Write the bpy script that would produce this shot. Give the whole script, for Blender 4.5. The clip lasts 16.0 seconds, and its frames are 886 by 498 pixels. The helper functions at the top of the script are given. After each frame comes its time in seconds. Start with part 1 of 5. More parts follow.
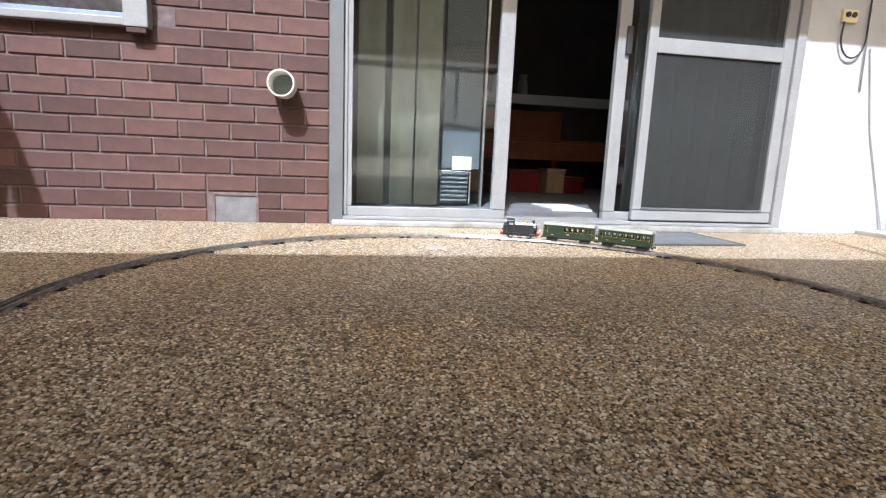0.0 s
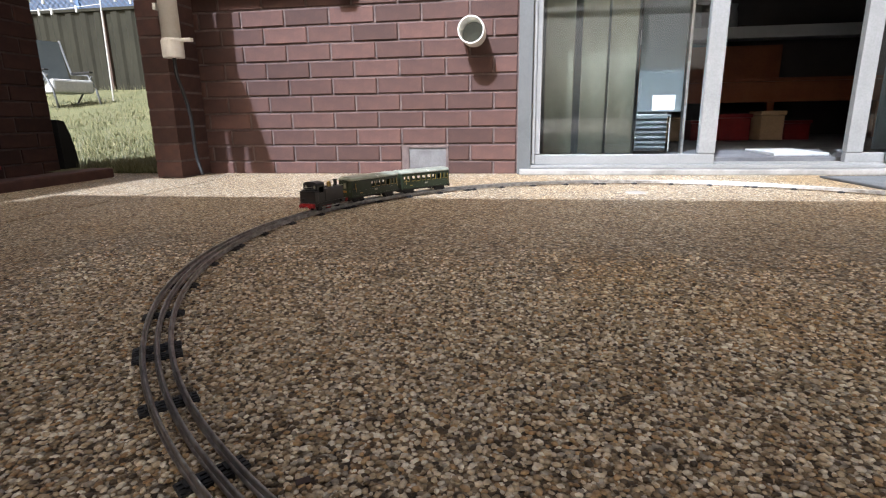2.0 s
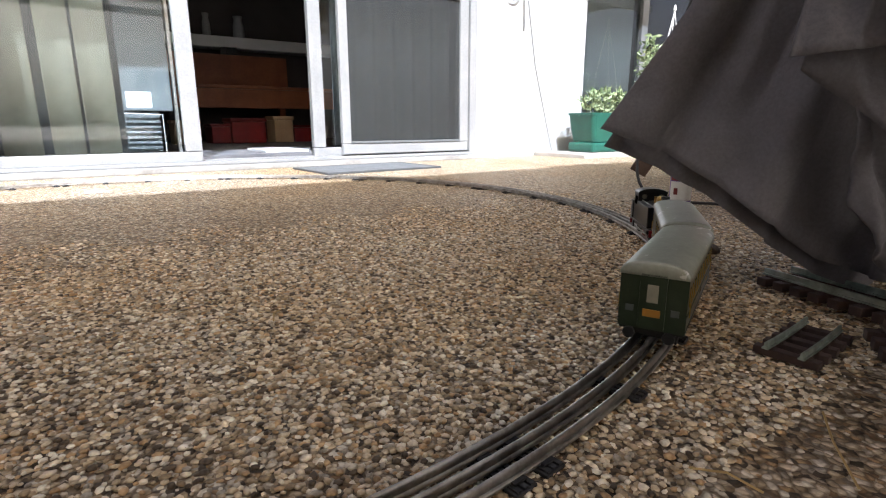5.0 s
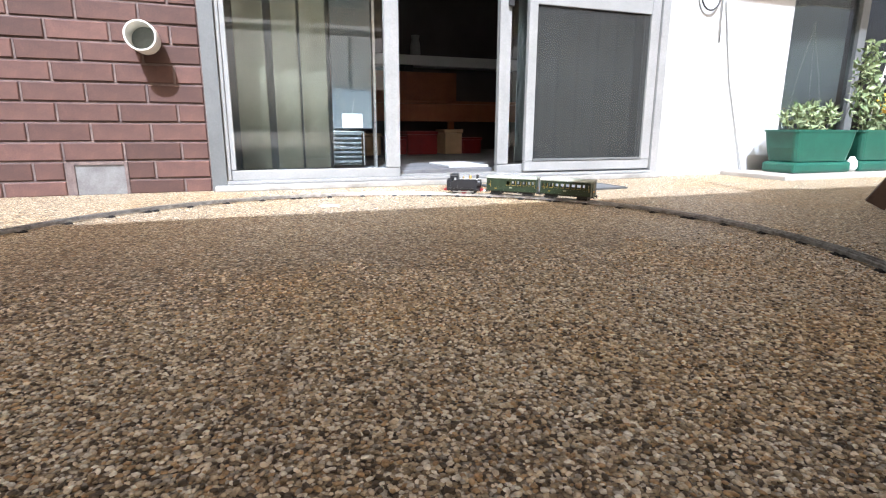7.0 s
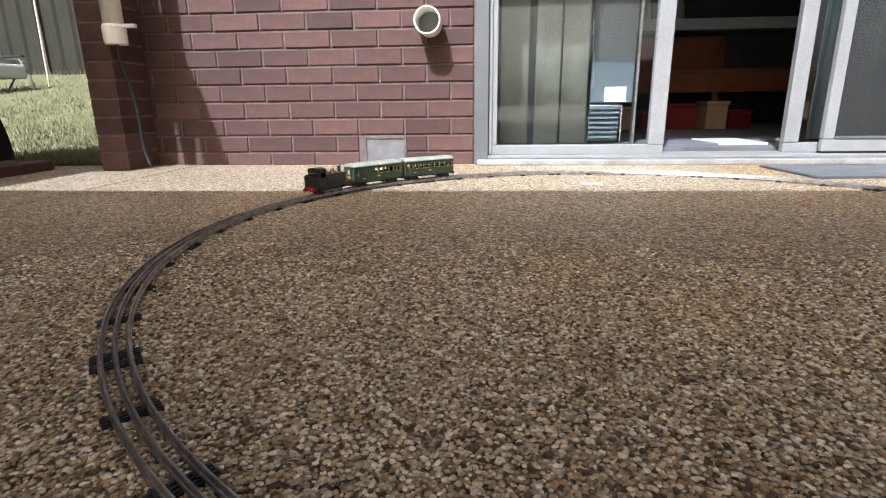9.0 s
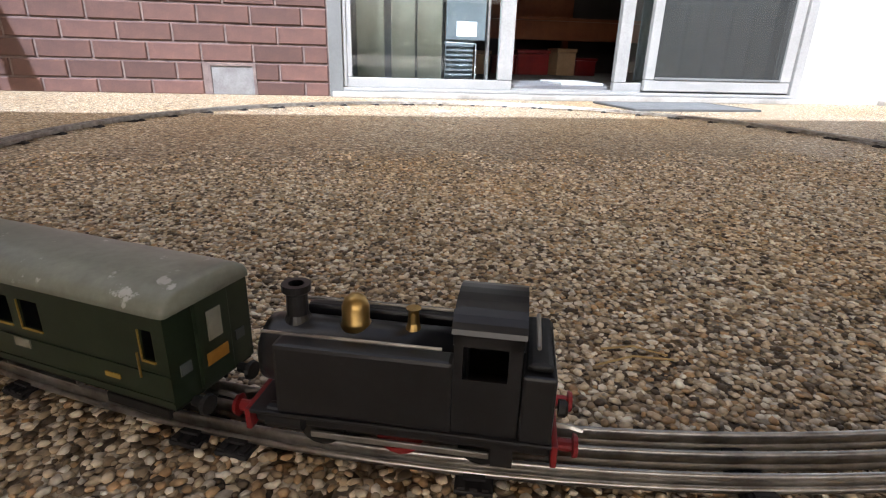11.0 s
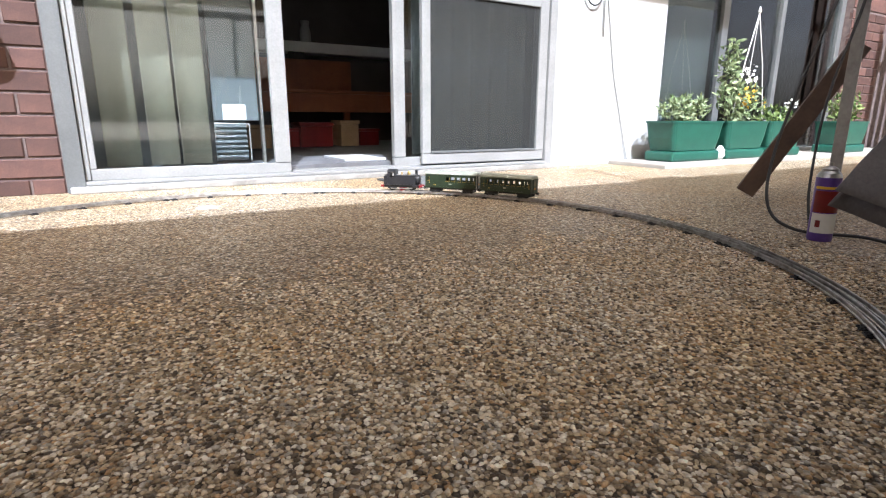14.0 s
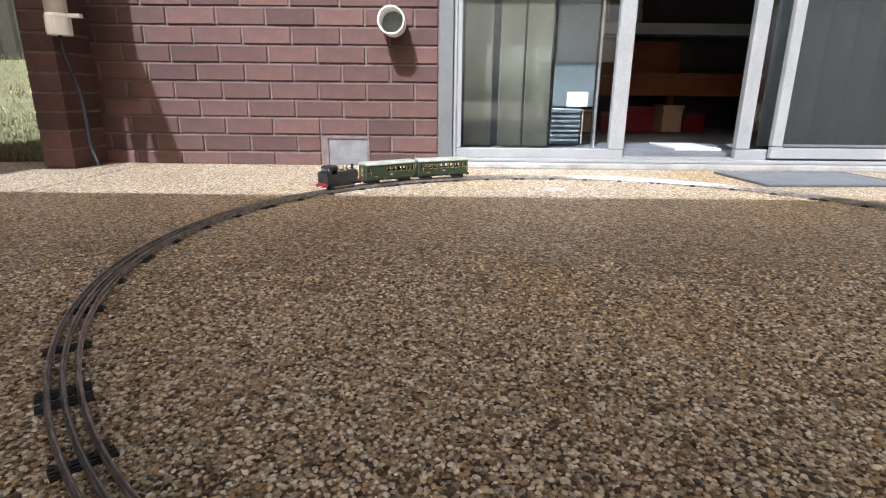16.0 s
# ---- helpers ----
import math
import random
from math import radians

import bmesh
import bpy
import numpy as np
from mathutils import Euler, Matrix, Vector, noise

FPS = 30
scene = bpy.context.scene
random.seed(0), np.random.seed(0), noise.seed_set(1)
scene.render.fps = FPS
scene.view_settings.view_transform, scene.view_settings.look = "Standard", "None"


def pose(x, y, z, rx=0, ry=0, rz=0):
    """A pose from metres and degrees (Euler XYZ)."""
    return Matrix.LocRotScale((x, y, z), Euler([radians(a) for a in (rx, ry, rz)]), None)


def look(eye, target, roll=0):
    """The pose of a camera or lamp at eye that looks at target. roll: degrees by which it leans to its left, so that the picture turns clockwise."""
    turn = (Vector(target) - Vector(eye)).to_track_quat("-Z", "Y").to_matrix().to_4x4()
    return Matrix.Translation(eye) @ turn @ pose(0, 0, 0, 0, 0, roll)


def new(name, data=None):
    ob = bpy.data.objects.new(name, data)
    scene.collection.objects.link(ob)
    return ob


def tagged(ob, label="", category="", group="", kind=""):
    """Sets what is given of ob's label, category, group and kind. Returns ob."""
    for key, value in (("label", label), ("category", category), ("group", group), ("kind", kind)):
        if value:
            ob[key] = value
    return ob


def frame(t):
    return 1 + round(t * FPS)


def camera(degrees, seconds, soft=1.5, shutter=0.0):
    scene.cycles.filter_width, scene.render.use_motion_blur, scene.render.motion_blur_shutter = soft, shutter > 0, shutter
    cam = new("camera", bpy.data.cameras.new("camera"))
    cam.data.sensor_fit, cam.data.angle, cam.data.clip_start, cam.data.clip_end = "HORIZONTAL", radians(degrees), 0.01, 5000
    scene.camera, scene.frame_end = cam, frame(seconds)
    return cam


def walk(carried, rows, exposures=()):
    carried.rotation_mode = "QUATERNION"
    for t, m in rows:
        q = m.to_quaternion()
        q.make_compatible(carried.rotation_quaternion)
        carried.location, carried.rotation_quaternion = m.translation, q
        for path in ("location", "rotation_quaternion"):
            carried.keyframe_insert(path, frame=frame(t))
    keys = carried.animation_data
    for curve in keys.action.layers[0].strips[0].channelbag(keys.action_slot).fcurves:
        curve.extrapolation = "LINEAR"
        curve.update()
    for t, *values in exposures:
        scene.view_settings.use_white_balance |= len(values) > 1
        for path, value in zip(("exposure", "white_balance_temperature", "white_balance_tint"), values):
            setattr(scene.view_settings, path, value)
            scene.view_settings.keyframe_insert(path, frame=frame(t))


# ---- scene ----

# the camera: seconds, eye, heading to the right of north, tilt, lean
cam = camera(80, 16.0, soft=1.15)
PATH = [
    (0, 0.103, -2.816, 0.370, 9.97, -9.89, 2.38),
    (0.5, 0.042, -2.793, 0.410, 0.57, -11.09, 3.21),
    (1, 0.053, -2.772, 0.382, -4.48, -12.74, 2.87),
    (1.5, 0.045, -2.763, 0.361, -6.59, -13.38, 2.27),
    (2, 0.031, -2.764, 0.284, -8.96, -13.93, -0.89),
    (2.5, -0.086, -2.738, 0.241, -12.03, -14.09, -3.61),
    (3, -0.144, -2.762, 0.211, -14.63, -13.59, -2.64),
    (3.2, -0.105, -2.775, 0.182, -13.29, -14.40, -0.66),
    (3.6, -0.021, -2.816, 0.185, -3.91, -16.15, -0.25),
    (4.2, 0.188, -2.864, 0.198, 19.36, -16.48, -0.10),
    (4.7, 0.334, -2.891, 0.220, 32.17, -14.51, -0.40),
    (5.3, 0.412, -2.891, 0.244, 35.30, -12.78, 0.07),
    (5.5, 0.391, -2.880, 0.260, 34.62, -13.01, -0.29),
    (6, 0.312, -2.850, 0.277, 29.62, -12.92, -0.35),
    (6.5, 0.242, -2.845, 0.297, 24.29, -12.59, 0.36),
    (7, 0.162, -2.813, 0.297, 19.95, -12.75, 0.19),
    (7.5, 0.077, -2.806, 0.329, 14.82, -14.92, -0.71),
    (8, 0.095, -2.811, 0.319, 7.13, -14.65, -0.41),
    (8.5, 0.060, -2.796, 0.318, 1.36, -14.52, -0.08),
    (9, 0.029, -2.775, 0.304, -4.38, -15.36, -0.71),
    (9.5, -0.010, -2.770, 0.292, -8.81, -15.41, -0.77),
    (9.7, -0.042, -2.758, 0.272, -9.54, -15.77, -0.48),
    (10.1, -0.050, -2.780, 0.253, -12.72, -16.04, 0.20),
    (10.5, 0.000, -2.811, 0.232, -8.34, -17.83, 0.79),
    (11, 0.113, -2.853, 0.214, 9.52, -20.19, 1.68),
    (11.4, 0.224, -2.864, 0.206, 25.41, -21.57, 2.87),
    (11.8, 0.324, -2.865, 0.197, 38.19, -21.19, 4.22),
    (12, 0.377, -2.844, 0.220, 42.73, -18.60, 5.19),
    (12.5, 0.417, -2.806, 0.268, 49.11, -13.54, 3.20),
    (13, 0.349, -2.757, 0.304, 44.78, -11.83, 2.56),
    (13.5, 0.297, -2.731, 0.300, 38.10, -13.74, -0.31),
    (14, 0.222, -2.732, 0.307, 30.52, -13.75, 0.15),
    (14.5, 0.102, -2.695, 0.308, 22.18, -13.00, 1.09),
    (15, 0.010, -2.710, 0.322, 14.22, -13.53, 0.95),
    (15.5, 0.026, -2.746, 0.366, 6.57, -15.52, 0.24),
    (16, 0.015, -2.752, 0.340, -0.01, -15.96, 0.58),
]


def aim(x, y, z, head, tilt, lean):
    h, v = radians(head), radians(tilt)
    way = Vector((math.sin(h) * math.cos(v), math.cos(h) * math.cos(v), math.sin(v)))
    return look((x, y, z), Vector((x, y, z)) + way, lean)


# the clip's camera brightens when it turns to the dark cloth
EXPOSURE = ((0, 1.46), (0.5, 1.38), (1.5, 1.4), (3.2, 1.6), (4.2, 1.8), (5.5, 2.0), (7.0, 1.8), (9.0, 1.5), (9.7, 1.5), (10.6, 1.65), (11.8, 2.16), (12.5, 2.16), (13.5, 1.95), (14.5, 1.7), (16.0, 1.5))
walk(cam, [(r[0], aim(*r[1:])) for r in PATH], exposures=[(t, e - 0.38, 6580, 6) for t, e in EXPOSURE])

# world, sun
world = bpy.data.worlds.new("sky")
scene.world = world
world.use_nodes = True
wn = world.node_tree
sky = wn.nodes.new("ShaderNodeTexSky")
sky.sky_type, sky.sun_disc = "NISHITA", False
SUN = Vector((-0.36, -1.0, 1.17)).normalized()
sky.sun_elevation = math.asin(SUN.z)
sky.sun_rotation = math.atan2(SUN.x, SUN.y)
sky.air_density, sky.dust_density, sky.ozone_density = 0.32, 7.0, 0.0
wn.links.new(sky.outputs[0], wn.nodes["Background"].inputs[0])
wn.nodes["Background"].inputs[1].default_value = 0.14
sun = new("sun", bpy.data.lights.new("sun", "SUN"))
sun.data.energy, sun.data.angle, sun.data.color = 4.4, radians(0.55), (0.86, 0.955, 1.20)
sun.matrix_world = look(SUN * 20, (0, 0, 0))


# ---- materials ----
def material(name, rough=0.7, metal=0.0, spec=0.5):
    m = bpy.data.materials.new(name)
    m.use_nodes = True
    b = m.node_tree.nodes["Principled BSDF"]
    b.inputs["Roughness"].default_value = rough
    b.inputs["Metallic"].default_value = metal
    b.inputs["Specular IOR Level"].default_value = spec
    return m, m.node_tree, b


def ramp_node(nt, stops, constant=False):
    r = nt.nodes.new("ShaderNodeValToRGB")
    r.color_ramp.interpolation = "CONSTANT" if constant else "LINEAR"
    while len(r.color_ramp.elements) < len(stops):
        r.color_ramp.elements.new(0.5)
    for e, (p, c) in zip(r.color_ramp.elements, stops):
        e.position, e.color = p, (*c, 1)
    return r


def noise_node(nt, scale, detail=4, rough=0.6, coords="Object"):
    tc = nt.nodes.new("ShaderNodeTexCoord")
    n = nt.nodes.new("ShaderNodeTexNoise")
    n.inputs["Scale"].default_value, n.inputs["Detail"].default_value, n.inputs["Roughness"].default_value = scale, detail, rough
    nt.links.new(tc.outputs[coords], n.inputs["Vector"])
    return n


def bump(nt, b, source, strength, dist):
    bp = nt.nodes.new("ShaderNodeBump")
    bp.inputs["Strength"].default_value, bp.inputs["Distance"].default_value = strength, dist
    nt.links.new(source, bp.inputs["Height"])
    nt.links.new(bp.outputs[0], b.inputs["Normal"])


def mix(nt, fac, a, b, mode="MIX"):
    m = nt.nodes.new("ShaderNodeMix")
    m.data_type, m.blend_type = "RGBA", mode
    for socket, v in ((m.inputs[0], fac), (m.inputs[6], a), (m.inputs[7], b)):
        if hasattr(v, "node"):
            nt.links.new(v, socket)
        elif isinstance(v, (int, float)):
            socket.default_value = v
        else:
            socket.default_value = (*v, 1)
    return m.outputs[2]


def worn(name, c, dark, rough=0.6, metal=0.0, scale=8, fine=90, bstr=0.15, bdist=0.002, spec=0.5, piece=0.0):
    """A colour that drifts towards a second one at two scales, with fine relief."""
    m, nt, b = material(name, rough, metal, spec)
    n1, n2 = noise_node(nt, scale, 5), noise_node(nt, fine, 3)
    r1 = ramp_node(nt, ((0.32, dark), (0.68, c)))
    nt.links.new(n1.outputs[0], r1.inputs[0])
    col = mix(nt, 0.25, r1.outputs[0], n2.outputs[0], "OVERLAY")
    if piece:
        oi = nt.nodes.new("ShaderNodeObjectInfo")
        hs = nt.nodes.new("ShaderNodeHueSaturation")
        mr = nt.nodes.new("ShaderNodeMapRange")
        mr.inputs["To Min"].default_value, mr.inputs["To Max"].default_value = 1 - piece, 1 + piece
        nt.links.new(oi.outputs["Random"], mr.inputs[0])
        nt.links.new(mr.outputs[0], hs.inputs["Value"])
        nt.links.new(col, hs.inputs["Color"])
        col = hs.outputs[0]
    nt.links.new(col, b.inputs["Base Color"])
    bump(nt, b, n2.outputs[0], bstr, bdist)
    return m


PEBBLES = ((0.0, (0.125, 0.092, 0.058)), (0.12, (0.40, 0.315, 0.205)), (0.29, (0.66, 0.555, 0.39)), (0.49, (0.86, 0.765, 0.595)),
           (0.66, (0.57, 0.395, 0.220)), (0.77, (0.97, 0.93, 0.81)), (0.92, (0.50, 0.460, 0.39)))


def pebble_sheet():
    m, nt, b = material("exposed_aggregate", 0.55, 0, 0.4)
    tc = nt.nodes.new("ShaderNodeTexCoord")
    wob = noise_node(nt, 60, 2)
    add = mix(nt, 0.012, tc.outputs["Object"], wob.outputs["Color"], "ADD")
    v = nt.nodes.new("ShaderNodeTexVoronoi")
    v.inputs["Scale"].default_value = 155
    nt.links.new(add, v.inputs["Vector"])
    sep = nt.nodes.new("ShaderNodeSeparateColor")
    nt.links.new(v.outputs["Color"], sep.inputs[0])
    r = ramp_node(nt, PEBBLES, True)
    nt.links.new(sep.outputs[0], r.inputs[0])
    gap = ramp_node(nt, ((0.38, (0.80, 0.80, 0.80)), (0.58, (0.34, 0.305, 0.27))))
    nt.links.new(v.outputs["Distance"], gap.inputs[0])
    col = mix(nt, 1.0, r.outputs[0], gap.outputs[0], "MULTIPLY")
    big = noise_node(nt, 1.1, 5)
    tint = ramp_node(nt, ((0.30, (0.86, 0.80, 0.74)), (0.5, (1, 0.98, 0.96)), (0.66, (1.0, 0.88, 0.72))))
    nt.links.new(big.outputs[0], tint.inputs[0])
    col = mix(nt, 1.0, col, tint.outputs[0], "MULTIPLY")
    spots = noise_node(nt, 75, 3, 0.7)
    shade = ramp_node(nt, ((0.36, (0.62, 0.58, 0.54)), (0.62, (1.12, 1.12, 1.12))))
    nt.links.new(spots.outputs[0], shade.inputs[0])
    col = mix(nt, 1.0, col, shade.outputs[0], "MULTIPLY")
    nt.links.new(col, b.inputs["Base Color"])
    inv = nt.nodes.new("ShaderNodeMath")
    inv.operation = "SUBTRACT"
    inv.inputs[0].default_value = 1.0
    nt.links.new(v.outputs["Distance"], inv.inputs[1])
    bump(nt, b, inv.outputs[0], 0.7, 0.004)
    return m


def pebble_stones():
    m, nt, b = material("loose_pebbles", 0.5, 0, 0.45)
    g = nt.nodes.new("ShaderNodeNewGeometry")
    r = ramp_node(nt, PEBBLES, True)
    nt.links.new(g.outputs["Random Per Island"], r.inputs[0])
    n = noise_node(nt, 260, 3)
    col = mix(nt, 0.5, r.outputs[0], n.outputs[0], "OVERLAY")
    big = noise_node(nt, 1.1, 5)
    tint = ramp_node(nt, ((0.30, (0.86, 0.80, 0.74)), (0.5, (1, 0.98, 0.96)), (0.66, (1.0, 0.88, 0.72))))
    nt.links.new(big.outputs[0], tint.inputs[0])
    col = mix(nt, 1.0, col, tint.outputs[0], "MULTIPLY")
    spots = noise_node(nt, 75, 3, 0.7)
    shade = ramp_node(nt, ((0.36, (0.62, 0.58, 0.54)), (0.62, (1.12, 1.12, 1.12))))
    nt.links.new(spots.outputs[0], shade.inputs[0])
    col = mix(nt, 1.0, col, shade.outputs[0], "MULTIPLY")
    nt.links.new(col, b.inputs["Base Color"])
    return m


def clear_glass(name, tint=(0.9, 0.95, 0.95), rough=0.0):
    m, nt, b = material(name, rough)
    b.inputs["Base Color"].default_value = (*tint, 1)
    b.inputs["Transmission Weight"].default_value = 1.0
    b.inputs["IOR"].default_value = 1.45
    return m


def screen_mesh():
    """Fly screen: a fine dark weave, half open."""
    m, nt, b = material("fly_screen", 0.6)
    b.inputs["Base Color"].default_value = (0.030, 0.032, 0.031, 1)
    b.inputs["Alpha"].default_value = 0.46
    return m


def leaf_material(name, c, c2):
    m, nt, b = material(name, 0.5, 0, 0.4)
    g = nt.nodes.new("ShaderNodeNewGeometry")
    r = ramp_node(nt, ((0.0, c), (1.0, c2)))
    nt.links.new(g.outputs["Random Per Island"], r.inputs[0])
    nt.links.new(r.outputs[0], b.inputs["Base Color"])
    return m


M_GROUND, M_STONES = pebble_sheet(), pebble_stones()
M_BRICK = worn("red_brick", (0.094, 0.046, 0.036), (0.062, 0.032, 0.027), 0.75, 0, 14, 160, 0.35, 0.002, 0.35, 0.30)
M_MORTAR = worn("mortar", (0.15, 0.112, 0.10), (0.085, 0.060, 0.056), 0.9, 0, 25, 220, 0.5, 0.003)
M_WHITE = worn("white_paint", (0.82, 0.82, 0.80), (0.74, 0.74, 0.72), 0.45, 0, 5, 120, 0.05, 0.001)
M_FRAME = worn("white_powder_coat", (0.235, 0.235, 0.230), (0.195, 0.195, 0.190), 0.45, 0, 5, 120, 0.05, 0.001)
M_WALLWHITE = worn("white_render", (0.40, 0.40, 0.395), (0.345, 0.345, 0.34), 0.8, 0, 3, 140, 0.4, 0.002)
M_ALU = worn("aluminium", (0.12, 0.125, 0.125), (0.09, 0.095, 0.095), 0.5, 0.1, 6, 150, 0.05, 0.001)
M_ALUSILL = worn("weathered_sill", (0.34, 0.33, 0.31), (0.20, 0.19, 0.175), 0.55, 0.2, 7, 90, 0.2, 0.002)
M_GLASS = clear_glass("window_glass")
M_SCREEN = screen_mesh()
M_BLACK = worn("black_plastic", (0.02, 0.02, 0.021), (0.012, 0.012, 0.012), 0.5)
M_RUBBER = worn("black_cable", (0.015, 0.015, 0.016), (0.01, 0.01, 0.01), 0.45)
M_CREAM = worn("cream_curtain", (0.205, 0.205, 0.155), (0.17, 0.17, 0.125), 0.9, 0, 3, 25, 0.03, 0.0003)
M_PANEL = worn("grey_panel", (0.085, 0.098, 0.099), (0.068, 0.080, 0.081), 0.5, 0, 3)
M_PAPER = worn("paper", (0.42, 0.42, 0.41), (0.34, 0.35, 0.35), 0.8, 0, 30)
# the unlit room's dimness is put into this dark wall colour
M_DARKROOM = worn("dim_room_tone", (0.10, 0.09, 0.085), (0.07, 0.06, 0.06), 0.9, 0, 2)
M_CARPET = worn("carpet", (0.13, 0.13, 0.135), (0.08, 0.08, 0.085), 0.95, 0, 6, 300, 0.6, 0.004)
M_WOOD = worn("red_wood", (0.30, 0.105, 0.045), (0.20, 0.065, 0.03), 0.45, 0, 6, 60)
M_RED = worn("red_plastic", (0.20, 0.014, 0.014), (0.14, 0.010, 0.010), 0.4)
M_CARD = worn("cardboard", (0.42, 0.28, 0.17), (0.34, 0.22, 0.13), 0.85)
M_PVC = worn("white_pvc", (0.80, 0.78, 0.72), (0.66, 0.63, 0.56), 0.4, 0, 10)
M_PIPEIN = worn("pipe_inside", (0.20, 0.22, 0.20), (0.12, 0.13, 0.12), 0.6)
M_CONC = worn("concrete", (0.34, 0.315, 0.28), (0.24, 0.22, 0.195), 0.9, 0, 4, 130, 0.5, 0.003)
M_VENT = worn("vent_cement", (0.17, 0.168, 0.165), (0.10, 0.092, 0.09), 0.9, 0, 12, 150, 0.4, 0.002)
M_RAIL = worn("tinplate_rail", (0.60, 0.59, 0.565), (0.25, 0.23, 0.21), 0.29, 0.9, 45, 260, 0.2, 0.0006)
M_TIE = worn("black_sleeper", (0.035, 0.034, 0.036), (0.018, 0.017, 0.018), 0.5, 0.3, 40)
M_LOCO = worn("black_enamel", (0.022, 0.022, 0.024), (0.012, 0.012, 0.013), 0.28, 0.0, 30, 200, 0.04, 0.0004)
M_BUFFER = worn("red_enamel", (0.30, 0.018, 0.022), (0.19, 0.011, 0.014), 0.35, 0, 40)
M_BRASS = worn("brass", (0.62, 0.42, 0.16), (0.42, 0.27, 0.09), 0.3, 0.9, 60)
M_STEEL = worn("bright_steel", (0.60, 0.60, 0.58), (0.35, 0.34, 0.32), 0.3, 0.9, 50)
M_COACH = worn("green_enamel", (0.023, 0.035, 0.019), (0.014, 0.024, 0.012), 0.3, 0, 30, 200, 0.04, 0.0004)
def chipped_roof():
    m = worn("chipped_grey_roof", (0.30, 0.315, 0.26), (0.22, 0.23, 0.185), 0.32, 0, 25, 160, 0.08, 0.0006)
    nt = m.node_tree
    b = nt.nodes["Principled BSDF"]
    old = b.inputs["Base Color"].links[0].from_socket
    n = noise_node(nt, 38, 6, 0.65)
    r = ramp_node(nt, ((0.63, (0, 0, 0)), (0.66, (1, 1, 1))))
    nt.links.new(n.outputs[0], r.inputs[0])
    nt.links.new(mix(nt, r.outputs[0], old, (0.55, 0.55, 0.52)), b.inputs["Base Color"])
    return m


M_ROOF = chipped_roof()
M_GOLD = worn("yellow_lining", (0.40, 0.27, 0.06), (0.28, 0.18, 0.035), 0.45, 0, 60)
M_ORANGE = worn("orange_plate", (0.42, 0.20, 0.03), (0.30, 0.13, 0.02), 0.5, 0, 60)
M_CHASSIS = worn("black_underframe", (0.018, 0.018, 0.018), (0.01, 0.01, 0.01), 0.5, 0.2, 40)
M_WINDOWPALE = worn("celluloid_window", (0.30, 0.295, 0.235), (0.22, 0.215, 0.17), 0.25)
M_GREENPOT = worn("green_planter", (0.012, 0.085, 0.058), (0.009, 0.066, 0.046), 0.4, 0, 9, 120, 0.05, 0.001)
M_SOIL = worn("soil", (0.06, 0.04, 0.03), (0.03, 0.02, 0.015), 0.95, 0, 30)
M_LEAF = leaf_material("bright_leaves", (0.045, 0.095, 0.02), (0.15, 0.20, 0.06))
M_LEAFPALE = leaf_material("pale_leaves", (0.10, 0.155, 0.06), (0.25, 0.29, 0.16))
M_LEAFDARK = leaf_material("dark_leaves", (0.026, 0.052, 0.02), (0.058, 0.095, 0.038))
M_PETALRED = worn("red_petals", (0.55, 0.03, 0.03), (0.40, 0.02, 0.02), 0.6)
M_PETALYEL = worn("yellow_petals", (0.75, 0.50, 0.05), (0.65, 0.38, 0.04), 0.6)
M_PETALWHT = worn("white_petals", (0.78, 0.78, 0.74), (0.7, 0.7, 0.66), 0.6)
M_STEM = worn("stems", (0.12, 0.14, 0.05), (0.08, 0.08, 0.04), 0.7)
M_BARK = worn("bark", (0.12, 0.085, 0.06), (0.06, 0.045, 0.035), 0.9, 0, 8, 60, 0.6, 0.01)
M_CLOTH = worn("grey_canvas", (0.215, 0.21, 0.228), (0.145, 0.142, 0.153), 0.95, 0, 7, 260, 0.5, 0.0012, 0.2)
M_STRIPE = worn("cream_canvas", (0.58, 0.51, 0.42), (0.46, 0.40, 0.32), 0.95, 0, 9, 260, 0.4, 0.0012, 0.2)
M_STRIPERED = worn("red_stripe", (0.38, 0.03, 0.07), (0.28, 0.02, 0.05), 0.95, 0, 30)
M_PLANK = worn("brown_plank", (0.085, 0.05, 0.035), (0.05, 0.03, 0.022), 0.75, 0, 10, 80, 0.3, 0.002)
M_POLE = worn("pale_stick", (0.36, 0.29, 0.20), (0.24, 0.19, 0.13), 0.8, 0, 14, 90, 0.3, 0.002)
M_STAKE = worn("weathered_stake", (0.30, 0.235, 0.18), (0.17, 0.125, 0.09), 0.85, 0, 40, 160, 0.4, 0.002)
M_GALV = worn("galvanised_steel", (0.46, 0.46, 0.44), (0.30, 0.30, 0.285), 0.45, 0.6, 14)
M_BROWNTIE = worn("brown_sleeper", (0.085, 0.052, 0.044), (0.045, 0.028, 0.025), 0.6, 0, 30, 160, 0.2, 0.001)
M_VERDI = worn("tarnished_brass_rail", (0.52, 0.62, 0.57), (0.24, 0.28, 0.24), 0.35, 0.75, 60)
M_OLDRAIL = worn("dull_brass_rail", (0.20, 0.15, 0.12), (0.10, 0.075, 0.06), 0.4, 0.7, 60)
M_PURPLE = worn("purple_label", (0.12, 0.06, 0.30), (0.09, 0.045, 0.24), 0.35)
M_FENCE = worn("olive_sheet_fence", (0.030, 0.029, 0.020), (0.022, 0.021, 0.015), 0.75, 0, 2.5, 60, 0.1, 0.002, 0.12)
M_LATTICE = worn("blue_lattice", (0.10, 0.17, 0.30), (0.08, 0.13, 0.23), 0.6)
